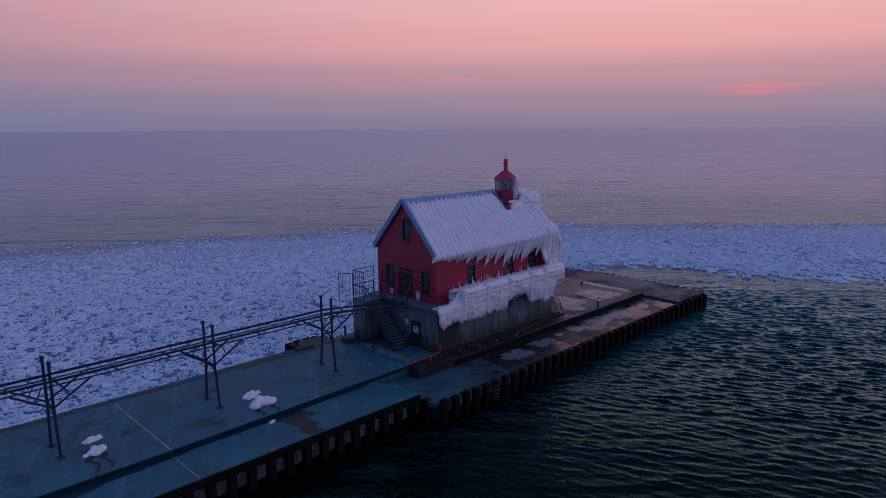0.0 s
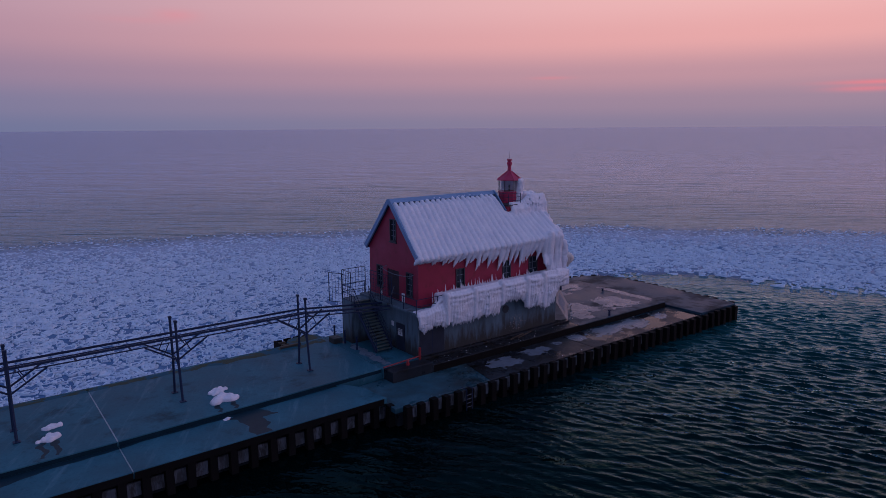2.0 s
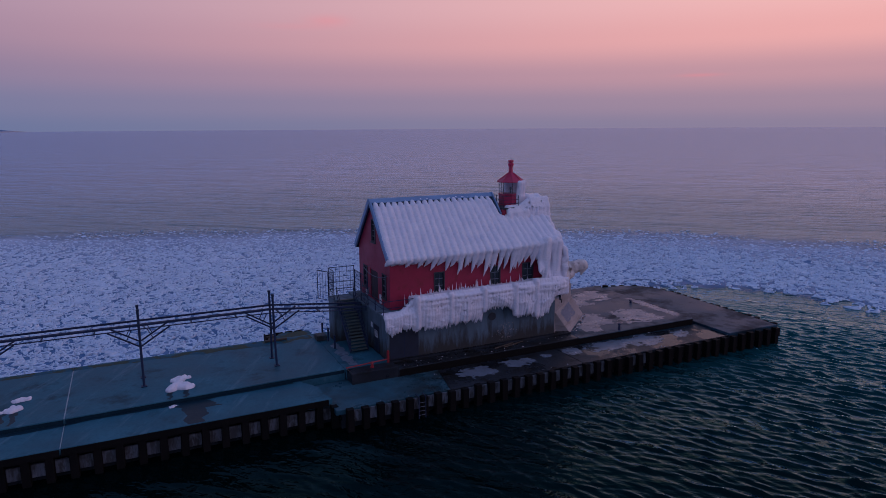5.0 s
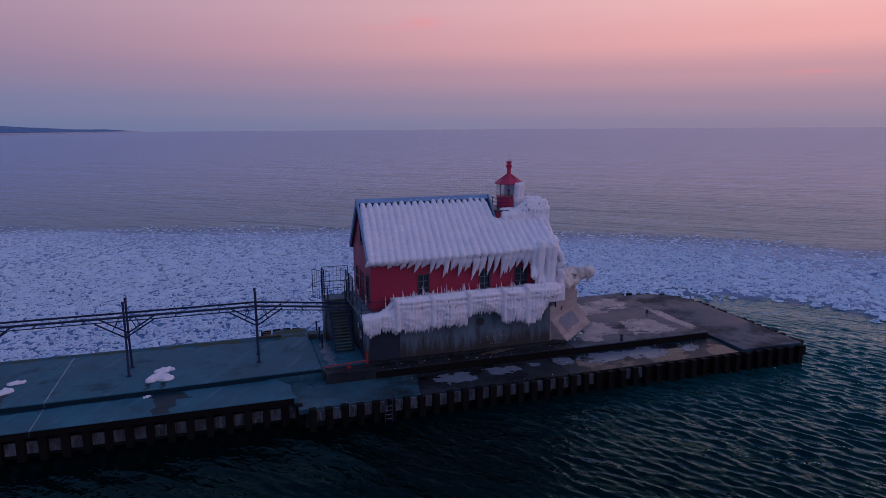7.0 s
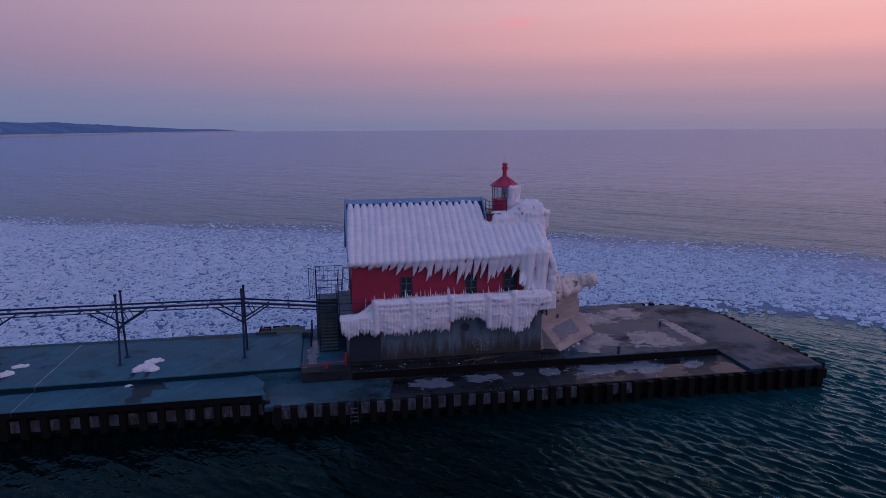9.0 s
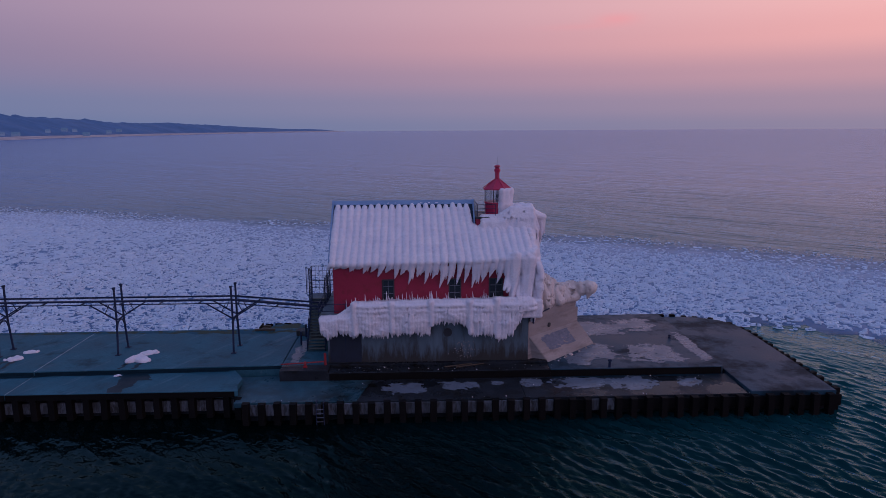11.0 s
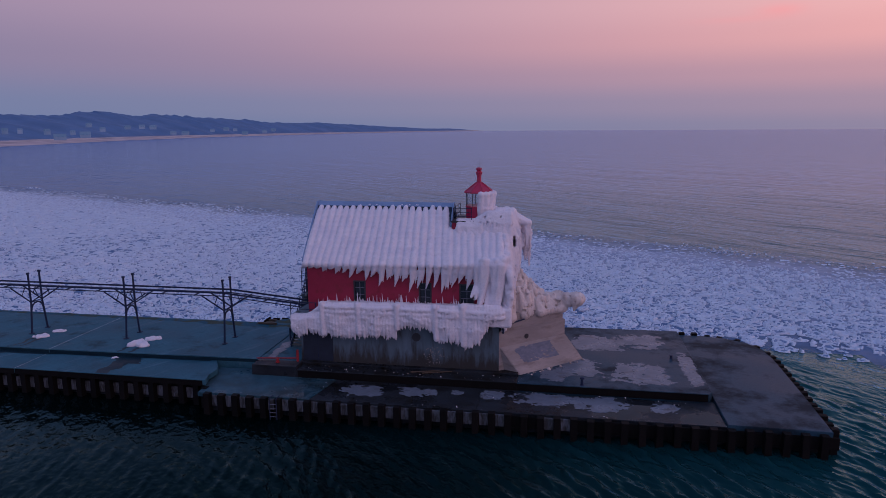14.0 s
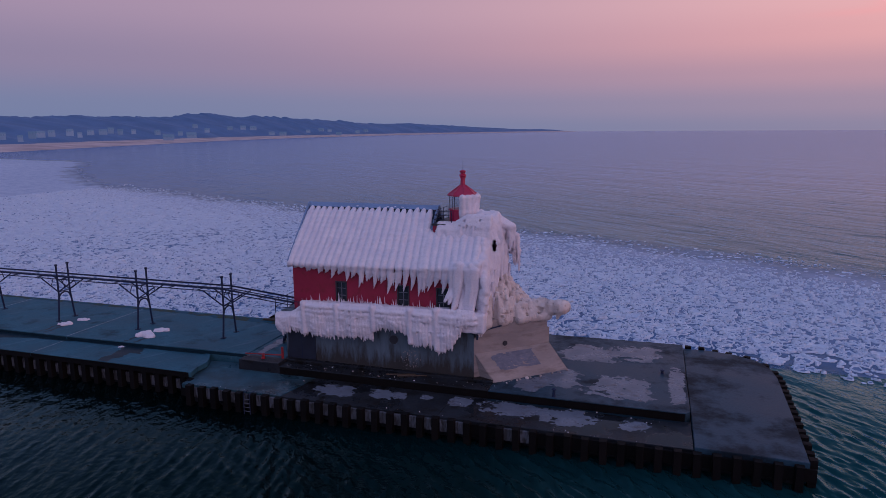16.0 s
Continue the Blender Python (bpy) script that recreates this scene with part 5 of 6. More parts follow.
# the walkway: rails and posts lost in hanging curtains, bay by bay
cur = Field((-1.5, -5.9, 2.7), (14.2, -3.5, 6.5), 0.052)
BAYS = [(-0.75, 1.35, 4.85, 3.95), (1.45, 3.85, 5.85, 3.75), (3.95, 6.5, 5.9, 3.85), (6.6, 9.1, 5.92, 4.3), (9.2, 11.0, 5.95, 3.7), (11.0, 13.6, 6.05, 3.4)]
for b, (x0, x1, zt, zl) in enumerate(BAYS):
    x = x0
    while x < x1:
        u = (x - x0) / (x1 - x0)
        low = zl + 0.38 * noise.noise((x * 1.3, b, 0)) + 0.16 * noise.noise((x * 4.1, b, 5)) + 0.08 * rs.random()
        if x > 11.9:
            low = min(low + 1.7 * (x - 11.9), zt - 0.4)
        if b == 3:
            low += 0.35 * math.sin(math.pi * u)
        if b == 0:
            low -= 0.3 * math.sin(math.pi * min(1, u * 1.2))
            zt_ = 4.8 + 0.3 * u * u + 0.12 * rs.random()
        else:
            zt_ = zt + 0.06 * rs.random()
        y = -4.93 - 0.2 * math.sin(math.pi * u) * (b > 0) + 0.1 * noise.noise((x * 1.1, b * 3.0, 2))
        prev = Vector((x, y + 0.12, zt_))
        for i in range(1, 6):
            z = zt_ + (low - zt_) * i / 5
            q = Vector((x + 0.05 * noise.noise((x * 3, z, 1)), y - 0.1 * math.sin(math.pi * i / 5) + 0.12 * noise.noise((x * 1.6, z * 1.9, 8)), z))
            cur.drip(prev, q, 0.15 - 0.006 * i + 0.03 * rs.random(), 0.15 - 0.01 * i, 0.045)
            prev = q
        cur.drip(prev, prev + Vector((0.02, 0.02, -0.12 - 0.22 * rs.random())), 0.1, 0.03, 0.04)
        x += 0.17 + 0.06 * rs.random()
    if b:
        for z in (5.72, 5.4):
            x = x0
            while x < x1 - 0.1:
                xn = min(x1, x + 0.35)
                cur.drip((x, -5.06 - 0.16 * math.sin(math.pi * (x - x0) / (x1 - x0)), z), (xn, -5.06 - 0.16 * math.sin(math.pi * (xn - x0) / (x1 - x0)), z + 0.02 * rs.uniform(-1, 1)), 0.12 + 0.03 * rs.random(), 0.13, 0.07)
                if rs.random() < 0.9:
                    cur.drip((x, -5.1 - 0.16 * math.sin(math.pi * (x - x0) / (x1 - x0)), z - 0.05), (x - 0.03, -5.12 - 0.16 * math.sin(math.pi * (x - x0) / (x1 - x0)), z - 0.2 - 0.2 * rs.random()), 0.1, 0.03, 0.05)
                x = xn
        cur.drip((x0, -5.1, zt), (x0 + 0.05, -5.12, zl + 0.1), 0.22, 0.17, 0.08)
    xs = x0
    while xs < x1:
        top = (4.88 + 0.05 * rs.random()) if b == 0 else zt - 0.1 + 0.06 * rs.random()
        cur.plate((xs - 0.15, -4.95, 4.7), (xs + 0.65, -3.7 if b else -4.2, top), 0.14, 0.1)
        xs += 0.5
# ragged lip that tapers off along the rail of the first bay
for i in range(9):
    cur.drip((0.55 + 0.1 * i, -4.75, 5.05 + 0.07 * i), (0.65 + 0.1 * i, -4.6, 5.12 + 0.075 * i), 0.14, 0.12, 0.08)
# dark slots between the rails where the curtain has not closed
for b, (x0, x1, zt, zl) in enumerate(BAYS):
    for z, share in ((5.5, 0.5), (5.08, 0.35), (4.5, 0.25)):
        x = x0 + 0.15
        while x < x1 - 0.15 and (b or z < 4.6):
            if rs.random() < share:
                hz = rs.uniform(0.04, 0.13)
                cur.carve((x, -5.32, z - hz), (x + 0.05, -5.32, z + hz), 0.02, rs.uniform(0.03, 0.075), 2.6)
            x += rs.uniform(0.14, 0.3)
cur.rough(0.014, 2.9, 9)
cur.rough(0.008, 17.0, 10)
walk_ice = cur.build("walkway_ice", ICE, "thick curtain of white icicles hanging from the walkway", "ice")
x = 1.5
while x < 11.4:
    if rs.random() < 0.85:
        spike(walk_ice, (x, -3.95 + rs.uniform(-0.12, 0.08), 5.72), rs.choice((0.25, 0.3, 0.4, 0.55, 0.75)) * rs.uniform(0.7, 1.1), rs.uniform(0.35, 0.7), True, rs.uniform(-4, 4))
    x += 0.13 if x > 2.4 else 0.33
for x in (0.9, 1.3, 1.75):
    spike(walk_ice, (x, -4.2, 5.3), 0.75, 0.4, True)
for i in range(70):
    x = rs.uniform(-0.7, 12.0)
    b = [q for q in BAYS if q[0] - 0.11 <= x <= q[1] + 0.11][0]
    spike(walk_ice, (x, -5.0 + rs.uniform(-0.08, 0.1), b[3] + 0.3 * (b[3] > 4.1) + 0.2), rs.uniform(0.25, 0.6), rs.uniform(0.6, 1.1))

# tower and east gable: a frozen cascade with a gap through which the red wall shows
tow = Field((9.7, -5.7, 4.2), (15.9, 3.8, 13.5), 0.062)
for i in range(8):
    a = math.pi * (-0.42 + 0.84 * i / 7)
    tow.drip((LX + 0.82 * math.cos(a), LY + 0.82 * math.sin(a), 11.4), (LX + 1.0 * math.cos(a), LY + 1.0 * math.sin(a), 12.92 + 0.08 * rs.random()), 0.24, 0.22, 0.12)
for i in range(34):
    u, w = rs.random(), rs.uniform(-1, 1)
    xx = 10.9 + 2.7 * u
    hgt = 11.25 + 0.6 * min(1, max(0, (xx - 11.6) / 0.8)) - 0.1 * w * w
    tow.drip((xx, LY + 1.6 * w, 10.9), (xx + 0.1, LY + 1.5 * w, hgt - 0.15), 0.38, 0.3, 0.15)
for i in range(17):
    xx = 10.35 + i * 0.215
    z0 = 11.2 + 0.55 * min(1, max(0, (xx - 11.4) / 0.9))
    a = Vector((xx, LY - 1.5, z0))
    b = on_roof(xx, 0.5 + 0.05 * rs.random(), 0.05)
    m = (a + b) / 2 + Vector((0, -0.12, 0.1))
    tow.drip(a, m, 0.22, 0.2, 0.07)
    tow.drip(m, b, 0.2, 0.22, 0.07)
for i in range(150):
    y = AX + rs.uniform(-3.45, 3.3)
    bulge = 1 - ((y - AX) / 3.7) ** 2
    z0 = min(11.75, roof_z(y) + 0.15) - 0.25 * rs.random()
    xo = 13.55 + 0.6 * bulge * rs.uniform(0.5, 1)
    z1 = max(5.0, z0 - 1.5 - 4.5 * rs.random())
    mid = Vector((xo + 0.3 * bulge * rs.random(), y + 0.1 * rs.uniform(-1, 1), (z0 + z1) / 2))
    tow.drip((xo - 0.25, y, z0), mid, 0.3, 0.2, 0.08)
    tow.drip(mid, (xo + 0.25 * bulge * rs.random(), y, z1), 0.2, 0.07, 0.06)
for i in range(60):
    y = AX + rs.uniform(-3.5, 3.3)
    z0 = 5.2 + 3.2 * rs.random()
    tow.drip((13.55, y, z0 + 1.2), (13.7 + 0.3 * rs.random(), y, z0 - 0.4), 0.3, 0.22, 0.1)
for i in range(30):
    y = AX + rs.uniform(0.2, 3.0)
    z0 = min(11.3, roof_z(y) + 0.2)
    xo = 14.5 + 0.5 * rs.random()
    tow.drip((14.0, y, z0), (xo, y, z0 - 0.35), 0.3, 0.2, 0.1)
    tow.drip((xo, y, z0 - 0.3), (xo + 0.05, y, z0 - 1.2 - 0.9 * rs.random()), 0.16, 0.04, 0.05)
# the mantle round the south-east corner swells at half its height and draws in towards the walkway
for i in range(190):
    z = 4.9 + 6.0 * rs.random()
    swell = math.sin(math.pi * min(1.0, max(0.0, (z - 4.2) / 6.6)))
    f = rs.random()
    y = (-4.5 if z < 8.2 else -4.5 + (z - 8.2) * 0.95) + 1.7 * f
    xo = 13.3 + 0.78 * swell * (1 - 0.3 * f) + 0.08 * rs.random()
    drop_ = rs.uniform(0.5, 1.3)
    tow.drip((xo - 0.12, y + 0.1, z + 0.3), (xo, y, z - drop_ * 0.4), 0.22, 0.17, 0.09)
    tow.drip((xo, y, z - drop_ * 0.4), (xo - 0.1 * rs.random(), y - 0.03, z - drop_), 0.17, 0.04, 0.06)
tow.rough(0.022, 3.5, 21)
tow.rough(0.015, 13.0, 22)
g = np.meshgrid(*[tow.lo[i] + tow.h * np.arange(tow.n[i]) for i in range(3)], indexing="ij", sparse=True)
for dz, r_ in ((0.26, 0.12), (0.0, 0.17), (-0.26, 0.13)):
    tow.carve((14.3, -3.2, 10.12 + dz), (13.7, 0.05, 9.54 + dz), r_, r_)
    tow.carve((13.72, 0.05, 9.54 + dz), (13.8, 3.6, 9.3 + dz), r_, 0.25)
for z0, share in ((11.35, 0.5), (11.0, 0.45), (10.5, 0.3)):
    xx = 10.9
    while xx < 13.3:
        if rs.random() < share:
            z, hz = z0 + rs.uniform(-0.12, 0.12), rs.uniform(0.04, 0.16)
            yy = LY - 1.72 - max(0, 11.3 - z) * 0.9
            tow.carve((xx, yy, z - hz), (xx + 0.04, yy, z + hz), 0.03, rs.uniform(0.05, 0.1), 2.0)
        xx += rs.uniform(0.16, 0.34)
tower_ice = tow.build("tower_ice", ICE, "lumpy white ice burying the tower and gable", "ice")
for i in range(60):
    y = AX + rs.uniform(-3.2, 3.2)
    if -1.0 < y < 0.1:
        continue
    spike(tower_ice, (14.15 + 0.3 * rs.random() * (1 - abs(y - AX) / 3.6), y, min(10.6, roof_z(y) - 0.6) - 2.5 * rs.random()), rs.uniform(0.8, 1.8), rs.uniform(0.5, 0.9))

# the bow's top: sandy ice, thrust out over the nose
bow = Field((13.3, -4.6, 4.6), (19.5, 3.6, 8.4), 0.055)
for i in range(170):
    u = rs.random() ** 1.2
    x0 = 13.9 + 3.5 * u
    y0 = AX + rs.uniform(-3.6, 3.6) * (1 - u) * 0.97
    z0 = 5.35 + (1 - u) ** 1.8 * 2.7 * (1 - 0.55 * abs(y0 - AX) / 3.6) + 0.2 * rs.random()
    bow.drip((x0, y0, 5.1), (x0 + rs.uniform(-0.3, 0.2), y0 * 0.95 + AX * 0.05, z0), 0.4, 0.16, 0.08)
for i in range(14):
    bow.drip((15.2 + 0.24 * i, AX + rs.uniform(-0.25, 0.25), 5.5), (15.5 + 0.24 * i, AX + rs.uniform(-0.25, 0.25), 5.72 + 0.15 * rs.random()), 0.36, 0.34, 0.1)
bow.drip((18.35, AX - 0.35, 5.75), (18.55, AX + 0.4, 5.65), 0.5, 0.42, 0.1)
bow.drip((18.3, AX - 0.5, 5.5), (18.2, AX - 0.5, 5.05), 0.3, 0.1, 0.08)
bow.rough(0.035, 6.0, 31)
bow.rough(0.022, 15.0, 32)
bow.rough(0.012, 32.0, 33)
for i in range(60):
    u = rs.random()
    p_ = Vector((14.2 + 3.8 * u, BS + 0.2 + (AX - BS) * u + rs.uniform(-0.1, 0.5), 5.25 + rs.uniform(0, 0.9) * (1 - 0.5 * u)))
    bow.carve(p_, p_ + Vector((rs.uniform(0.1, 0.35), rs.uniform(0.1, 0.3), rs.uniform(-0.05, 0.08))), 0.1, 0.03, 1.5)
bow.build("bow_ice", ICE_DIRTY, "sand-stained lumpy ice overhanging the bow", "ice")

# ---- the catwalk on its steel frames ----
CATY = (-1.63, -0.48)


def catwalk_frame(x):
    fr = thing("trestle", (x, -1.05, HIGH), "dark steel trestle that carries the old catwalk rails", "trestle", "catwalk trestles")
    for y, yf in ((CATY[0], -1.9), (CATY[1], -0.22)):
        bm = bmesh.new()
        bar(bm, (x, yf, HIGH), (x, y, HIGH + 2.35), 0.075, 8)
        bar(bm, (x, y, HIGH + 2.3), (x, y, 6.3), 0.075, 8)
        leg = part("leg", bm, STEEL, fr)
        part("foot_plate", boxed(x - 0.17, x + 0.17, yf - 0.17, yf + 0.17, HIGH, HIGH + 0.05, 0.01), STEEL, leg)
        part("cap", boxed(x - 0.09, x + 0.09, y - 0.1, y + 0.1, 6.3, 6.44, 0.02), STEEL, leg)
        for s_ in (-1, 1):
            bm = bmesh.new()
            plank(bm, (x, y, HIGH + 2.5), (x + s_ * 1.75, y, 5.14), 0.06, 0.09)
            brace = part("brace", bm, STEEL, fr)
            bm = bmesh.new()
            plank(bm, (x + s_ * 0.75, y, 4.52), (x + s_ * 0.45, y, 5.15), 0.04, 0.05)
            part("strut", bm, STEEL, brace)
    bm = bmesh.new()
    n_ = 8
    c, hw = (CATY[0] + CATY[1]) / 2, (CATY[1] - CATY[0]) / 2
    for i in range(n_):
        a0, a1 = math.pi * i / n_, math.pi * (i + 1) / n_
        plank(bm, (x, c + hw * math.cos(a0), 3.45 + 0.5 * math.sin(a0)), (x, c + hw * math.cos(a1), 3.45 + 0.5 * math.sin(a1)), 0.08, 0.1)
    part("arch", bm, STEEL, fr)
    part("crossbar", bar(bmesh.new(), (x, CATY[0], 4.05), (x, CATY[1], 4.05), 0.04, 8), STEEL, fr)
    return fr


first = catwalk_frame(-7.53)
for x in (-15.7, -24.0, -32.2, -40.4, -48.6):
    copy_thing(first, pose(x, -1.05, HIGH))
cat = thing("catwalk", (-20, -1.05, 5.1), "dark steel catwalk rails without planks, running to the house", "catwalk")
for y in CATY:
    bm = bmesh.new()
    plank(bm, (-49, y, 5.42), (-7.5, y, 5.42), 0.07, 0.12)
    plank(bm, (-7.5, y, 5.42), (-1.0, y, 4.78), 0.07, 0.12)
    part("rail", bm, STEEL, cat)
    bm = bmesh.new()
    plank(bm, (-49, y, 5.18), (-7.5, y, 5.18), 0.06, 0.06)
    plank(bm, (-7.5, y, 5.18), (-1.0, y, 4.54), 0.06, 0.06)
    part("lower_rail", bm, STEEL, cat)
for i in range(18):
    x = -48.4 + i * 2.75
    z = 5.18 if x < -7.5 else 5.18 - (x + 7.5) * 0.64 / 6.5
    if x < -1.2:
        part("tie", boxed(x - 0.04, x + 0.04, CATY[0], CATY[1], z - 0.05, z + 0.03), STEEL, cat)

# ---- small things on the pier ----
def lump(name, at, size, seed, label, flat=0.2):
    fd = Field((-size * 1.2, -size, -0.1), (size * 1.2, size, size), size / 11)
    r_ = random.Random(seed)
    for i in range(20):
        a, b = r_.uniform(-0.8, 0.8) * size, r_.uniform(-0.4, 0.4) * size
        fd.drip((a, b, -0.05 * size), (a + r_.uniform(-0.3, 0.3) * size, b + r_.uniform(-0.1, 0.1) * size, flat * size * r_.random() * (1 - abs(a) / size)), 0.24 * size * r_.uniform(0.6, 1), 0.2 * size, 0.2 * size)
    fd.rough(0.02 * size, 6 / size, seed)
    ob = fd.build(name, ICE, label, "ice")
    ob.matrix_basis = pose(*at, 0, 0, r_.uniform(0, 50))
    return ob


lump("ice_lump", (-13.8, -3.2, HIGH), 0.85, 1, "large white lump of ice on the pier", 0.35)
lump("ice_lump", (-13.6, -1.7, HIGH), 0.62, 2, "low white heap of ice on the pier", 0.12)
lump("ice_lump", (-22.6, -2.5, HIGH), 0.62, 3, "white lump of ice on the pier")
lump("ice_lump", (-22.3, -1.0, HIGH), 0.5, 4, "small flat lump of ice on the pier", 0.12)
lump("ice_lump", (-14.25, -5.3, WEST), 0.22, 5, "small chunk of ice at the pier's step", 0.4)

for x, y in ((-2.98, 3.2), (-2.95, 1.66), (-3.0, -0.2)):
    bm = bmesh.new()
    bar(bm, (x, y, HIGH - 0.03), (x, y, HIGH + 0.95), 0.07, 10)
    bar(bm, (x, y, HIGH + 0.95), (x, y, HIGH + 0.99), 0.085, 10)
    solo("bollard", bm, STEEL, "thin dark steel bollard on the pier", "bollard", "bollards by the house")
fence = thing("red_barrier", (-2, -4.9, HIGH), "orange-red pipe barrier between the block and the house", "barrier")
part("post", bar(bmesh.new(), (-0.6, -4.68, HIGH - 0.02), (-0.6, -4.68, HIGH + 0.85), 0.09, 10), ORANGE, fence)
part("pipe", bar(bmesh.new(), (-3.6, -4.75, HIGH + 0.12), (-0.6, -4.68, HIGH + 0.25), 0.05, 8), ORANGE, fence)
part("hydrant", lathe(bmesh.new(), [(0.14, HIGH - 0.02), (0.14, HIGH + 0.1), (0.09, HIGH + 0.12), (0.09, HIGH + 0.3), (0.13, HIGH + 0.32), (0.05, HIGH + 0.42)], 10, -1.9, -5.1), ORANGE, fence)
for x, y in ((18.7, -5.45), (25.05, 0.5)):
    bm = bmesh.new()
    k = 1.0 if x < 20 else 0.5
    lathe(bm, [(0.14, EAST - 0.01), (0.1, EAST + 0.04 * k), (0.08, EAST + 0.4 * k), (0.15, EAST + 0.44 * k), (0.15, EAST + 0.5 * k), (0.05, EAST + 0.54 * k)], 12, x, y)
    solo("mooring_post", bm, STEEL, "small rusted mooring post on the wet slab", "mooring post", "mooring posts")
deck("north_slab", [(-6.3, 3.92), (-3.6, 3.92), (-3.6, 5.0), (-4.2, 5.25), (-4.9, 5.1), (-5.3, 5.35), (-5.9, 5.2), (-6.25, 4.7)], LOW - 0.3, HIGH - 0.03, ALGAE, "broken mossy concrete at the pier's edge")
crib = thing("pile_stub", (-6.5, 4.2, WATER), "rusty broken timber and steel crib at the pier's edge", "crib")
for i in range(5):
    part("timber", boxed(-6.9 - 0.1 * (i % 2), -6.35, 3.95 + i * 0.22, 4.13 + i * 0.22, 1.1, 1.6 - 0.08 * (i % 3), 0.03), TIMBER, crib)
part("plate", boxed(-7.1, -6.98, 3.92, 5.1, WATER - 0.2, 1.68, 0.02), PILE, crib)
for i in range(4):
    part("plate", boxed(-6.9 + 0.75 * i, -6.3 + 0.75 * i, 5.36 + 0.06 * (i % 2), 5.46 + 0.06 * (i % 2), WATER - 0.2, 1.5 + 0.03 * (i % 3), 0.02), PILE, crib)
part("beam", boxed(-7.3, -5.7, 3.3, 3.5, HIGH + 0.004, HIGH + 0.16, 0.02), TIMBER, crib)
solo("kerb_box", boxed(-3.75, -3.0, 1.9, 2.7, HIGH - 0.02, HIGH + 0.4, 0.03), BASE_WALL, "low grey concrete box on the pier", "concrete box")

ladder = thing("ladder", (-0.3, -9.65, LOW), "dark steel ladder on the sheet-pile wall", "ladder")
for x in (-0.5, -0.05):
    bm = bmesh.new()
    bar(bm, (x, -9.68, WATER - 0.6), (x, -9.68, LOW + 0.08), 0.03, 6)
    bar(bm, (x, -9.68, LOW + 0.08), (x, -9.15, LOW + 0.08), 0.03, 6)
    part("stile", bm, STEEL, ladder)
for i in range(6):
    part("rung", bar(bmesh.new(), (-0.5, -9.68, WATER - 0.3 + 0.27 * i), (-0.05, -9.68, WATER - 0.3 + 0.27 * i), 0.02, 6), MUNTIN, ladder)

# crumbs of ice on the ledges and at the pile tops
rc = random.Random(3)
bm = bmesh.new()
for i in range(90):
    k = rc.random()
    if k < 0.45:
        x, y, z = rc.uniform(-3, 16), rc.uniform(-5.7, -4.4), EAST + 0.02
    elif k < 0.75:
        x, y, z = rc.uniform(2, 26), -5.8 - abs(rc.gauss(0, 0.9)), LOW
    else:
        x, y, z = rc.uniform(-4, 31), -9.1 + rc.uniform(-0.05, 0.2), LOW
    if y < -9.2:
        continue
    r_ = 0.012 + 0.04 * rc.random() ** 3
    bmesh.ops.create_icosphere(bm, subdivisions=1, radius=r_, matrix=pose(x, y, z + r_ * 0.3, rc.uniform(0, 90), rc.uniform(0, 90)) @ Matrix.Diagonal((1.5, 1, 0.7, 1)))
solo("ice_crumbs", bm, ICE, "scattered small crumbs of white ice on the pier", "ice crumbs", kind="stuff")

# melt water: a wandering band along the step's foot and runs from the lumps of ice
MELT = material("melt_water_stain", (0.006, 0.022, 0.034), (0.01, 0.032, 0.048), 0.8, (0.3, 0.5), bump=0.2, fine=5, spec=0.08)


def stain(pts, z, seed, mat=None, name="melt_stain"):
    """A thin wet stain along a line of (x, y, half width)."""
    bm = bmesh.new()
    left, right = [], []
    n_ = 14
    for (x0, y0, w0), (x1, y1, w1) in zip(pts, pts[1:]):
        d = Vector((x1 - x0, y1 - y0)).normalized()
        for i in range(n_):
            f = i / n_
            x, y, w = x0 + (x1 - x0) * f, y0 + (y1 - y0) * f, w0 + (w1 - w0) * f
            a = w * (1 + 0.9 * noise.noise((x * 0.9, y * 2.1, seed)) + 0.4 * noise.noise((x * 3.1, y * 4, seed)))
            b = w * (1 + 0.9 * noise.noise((x * 0.9, y * 2.1, seed + 9)) + 0.4 * noise.noise((x * 3.1, y * 4, seed + 9)))
            left.append(bm.verts.new((x - d.y * a, y + d.x * a, z)))
            right.append(bm.verts.new((x + d.y * b, y - d.x * b, z)))
    for i in range(len(left) - 1):
        bm.faces.new((left[i], right[i], right[i + 1], left[i + 1]))
    return part(name, bm, mat or MELT, pier)


bm = bmesh.new()
rows = [(XW + 0.5 + i * 0.32, -5.25 - 0.45 * max(0.0, noise.noise((i * 0.06, 1.5, 0)) + 0.25) - 0.1 * noise.noise((i * 0.4, 3, 0)) - 0.9 * max(0, 1 - abs(XW + 0.5 + i * 0.32 + 26) / 3)) for i in range(196)]
top_ = [bm.verts.new((x, step_y(x) - 0.025, WEST + 0.004)) for x, y in rows]
low_ = [bm.verts.new((x, y + step_y(x) + 5.03, WEST + 0.004)) for x, y in rows]
for i in range(len(rows) - 1):
    bm.faces.new((low_[i], low_[i + 1], top_[i + 1], top_[i]))
part("melt_stain", bm, MELT, pier)
stain([(-14.2, -5.3, 0.12), (-13.2, -5.75, 0.3), (-12.2, -6.0, 0.2), (-11.6, -6.2, 0.05)], WEST + 0.006, 3)
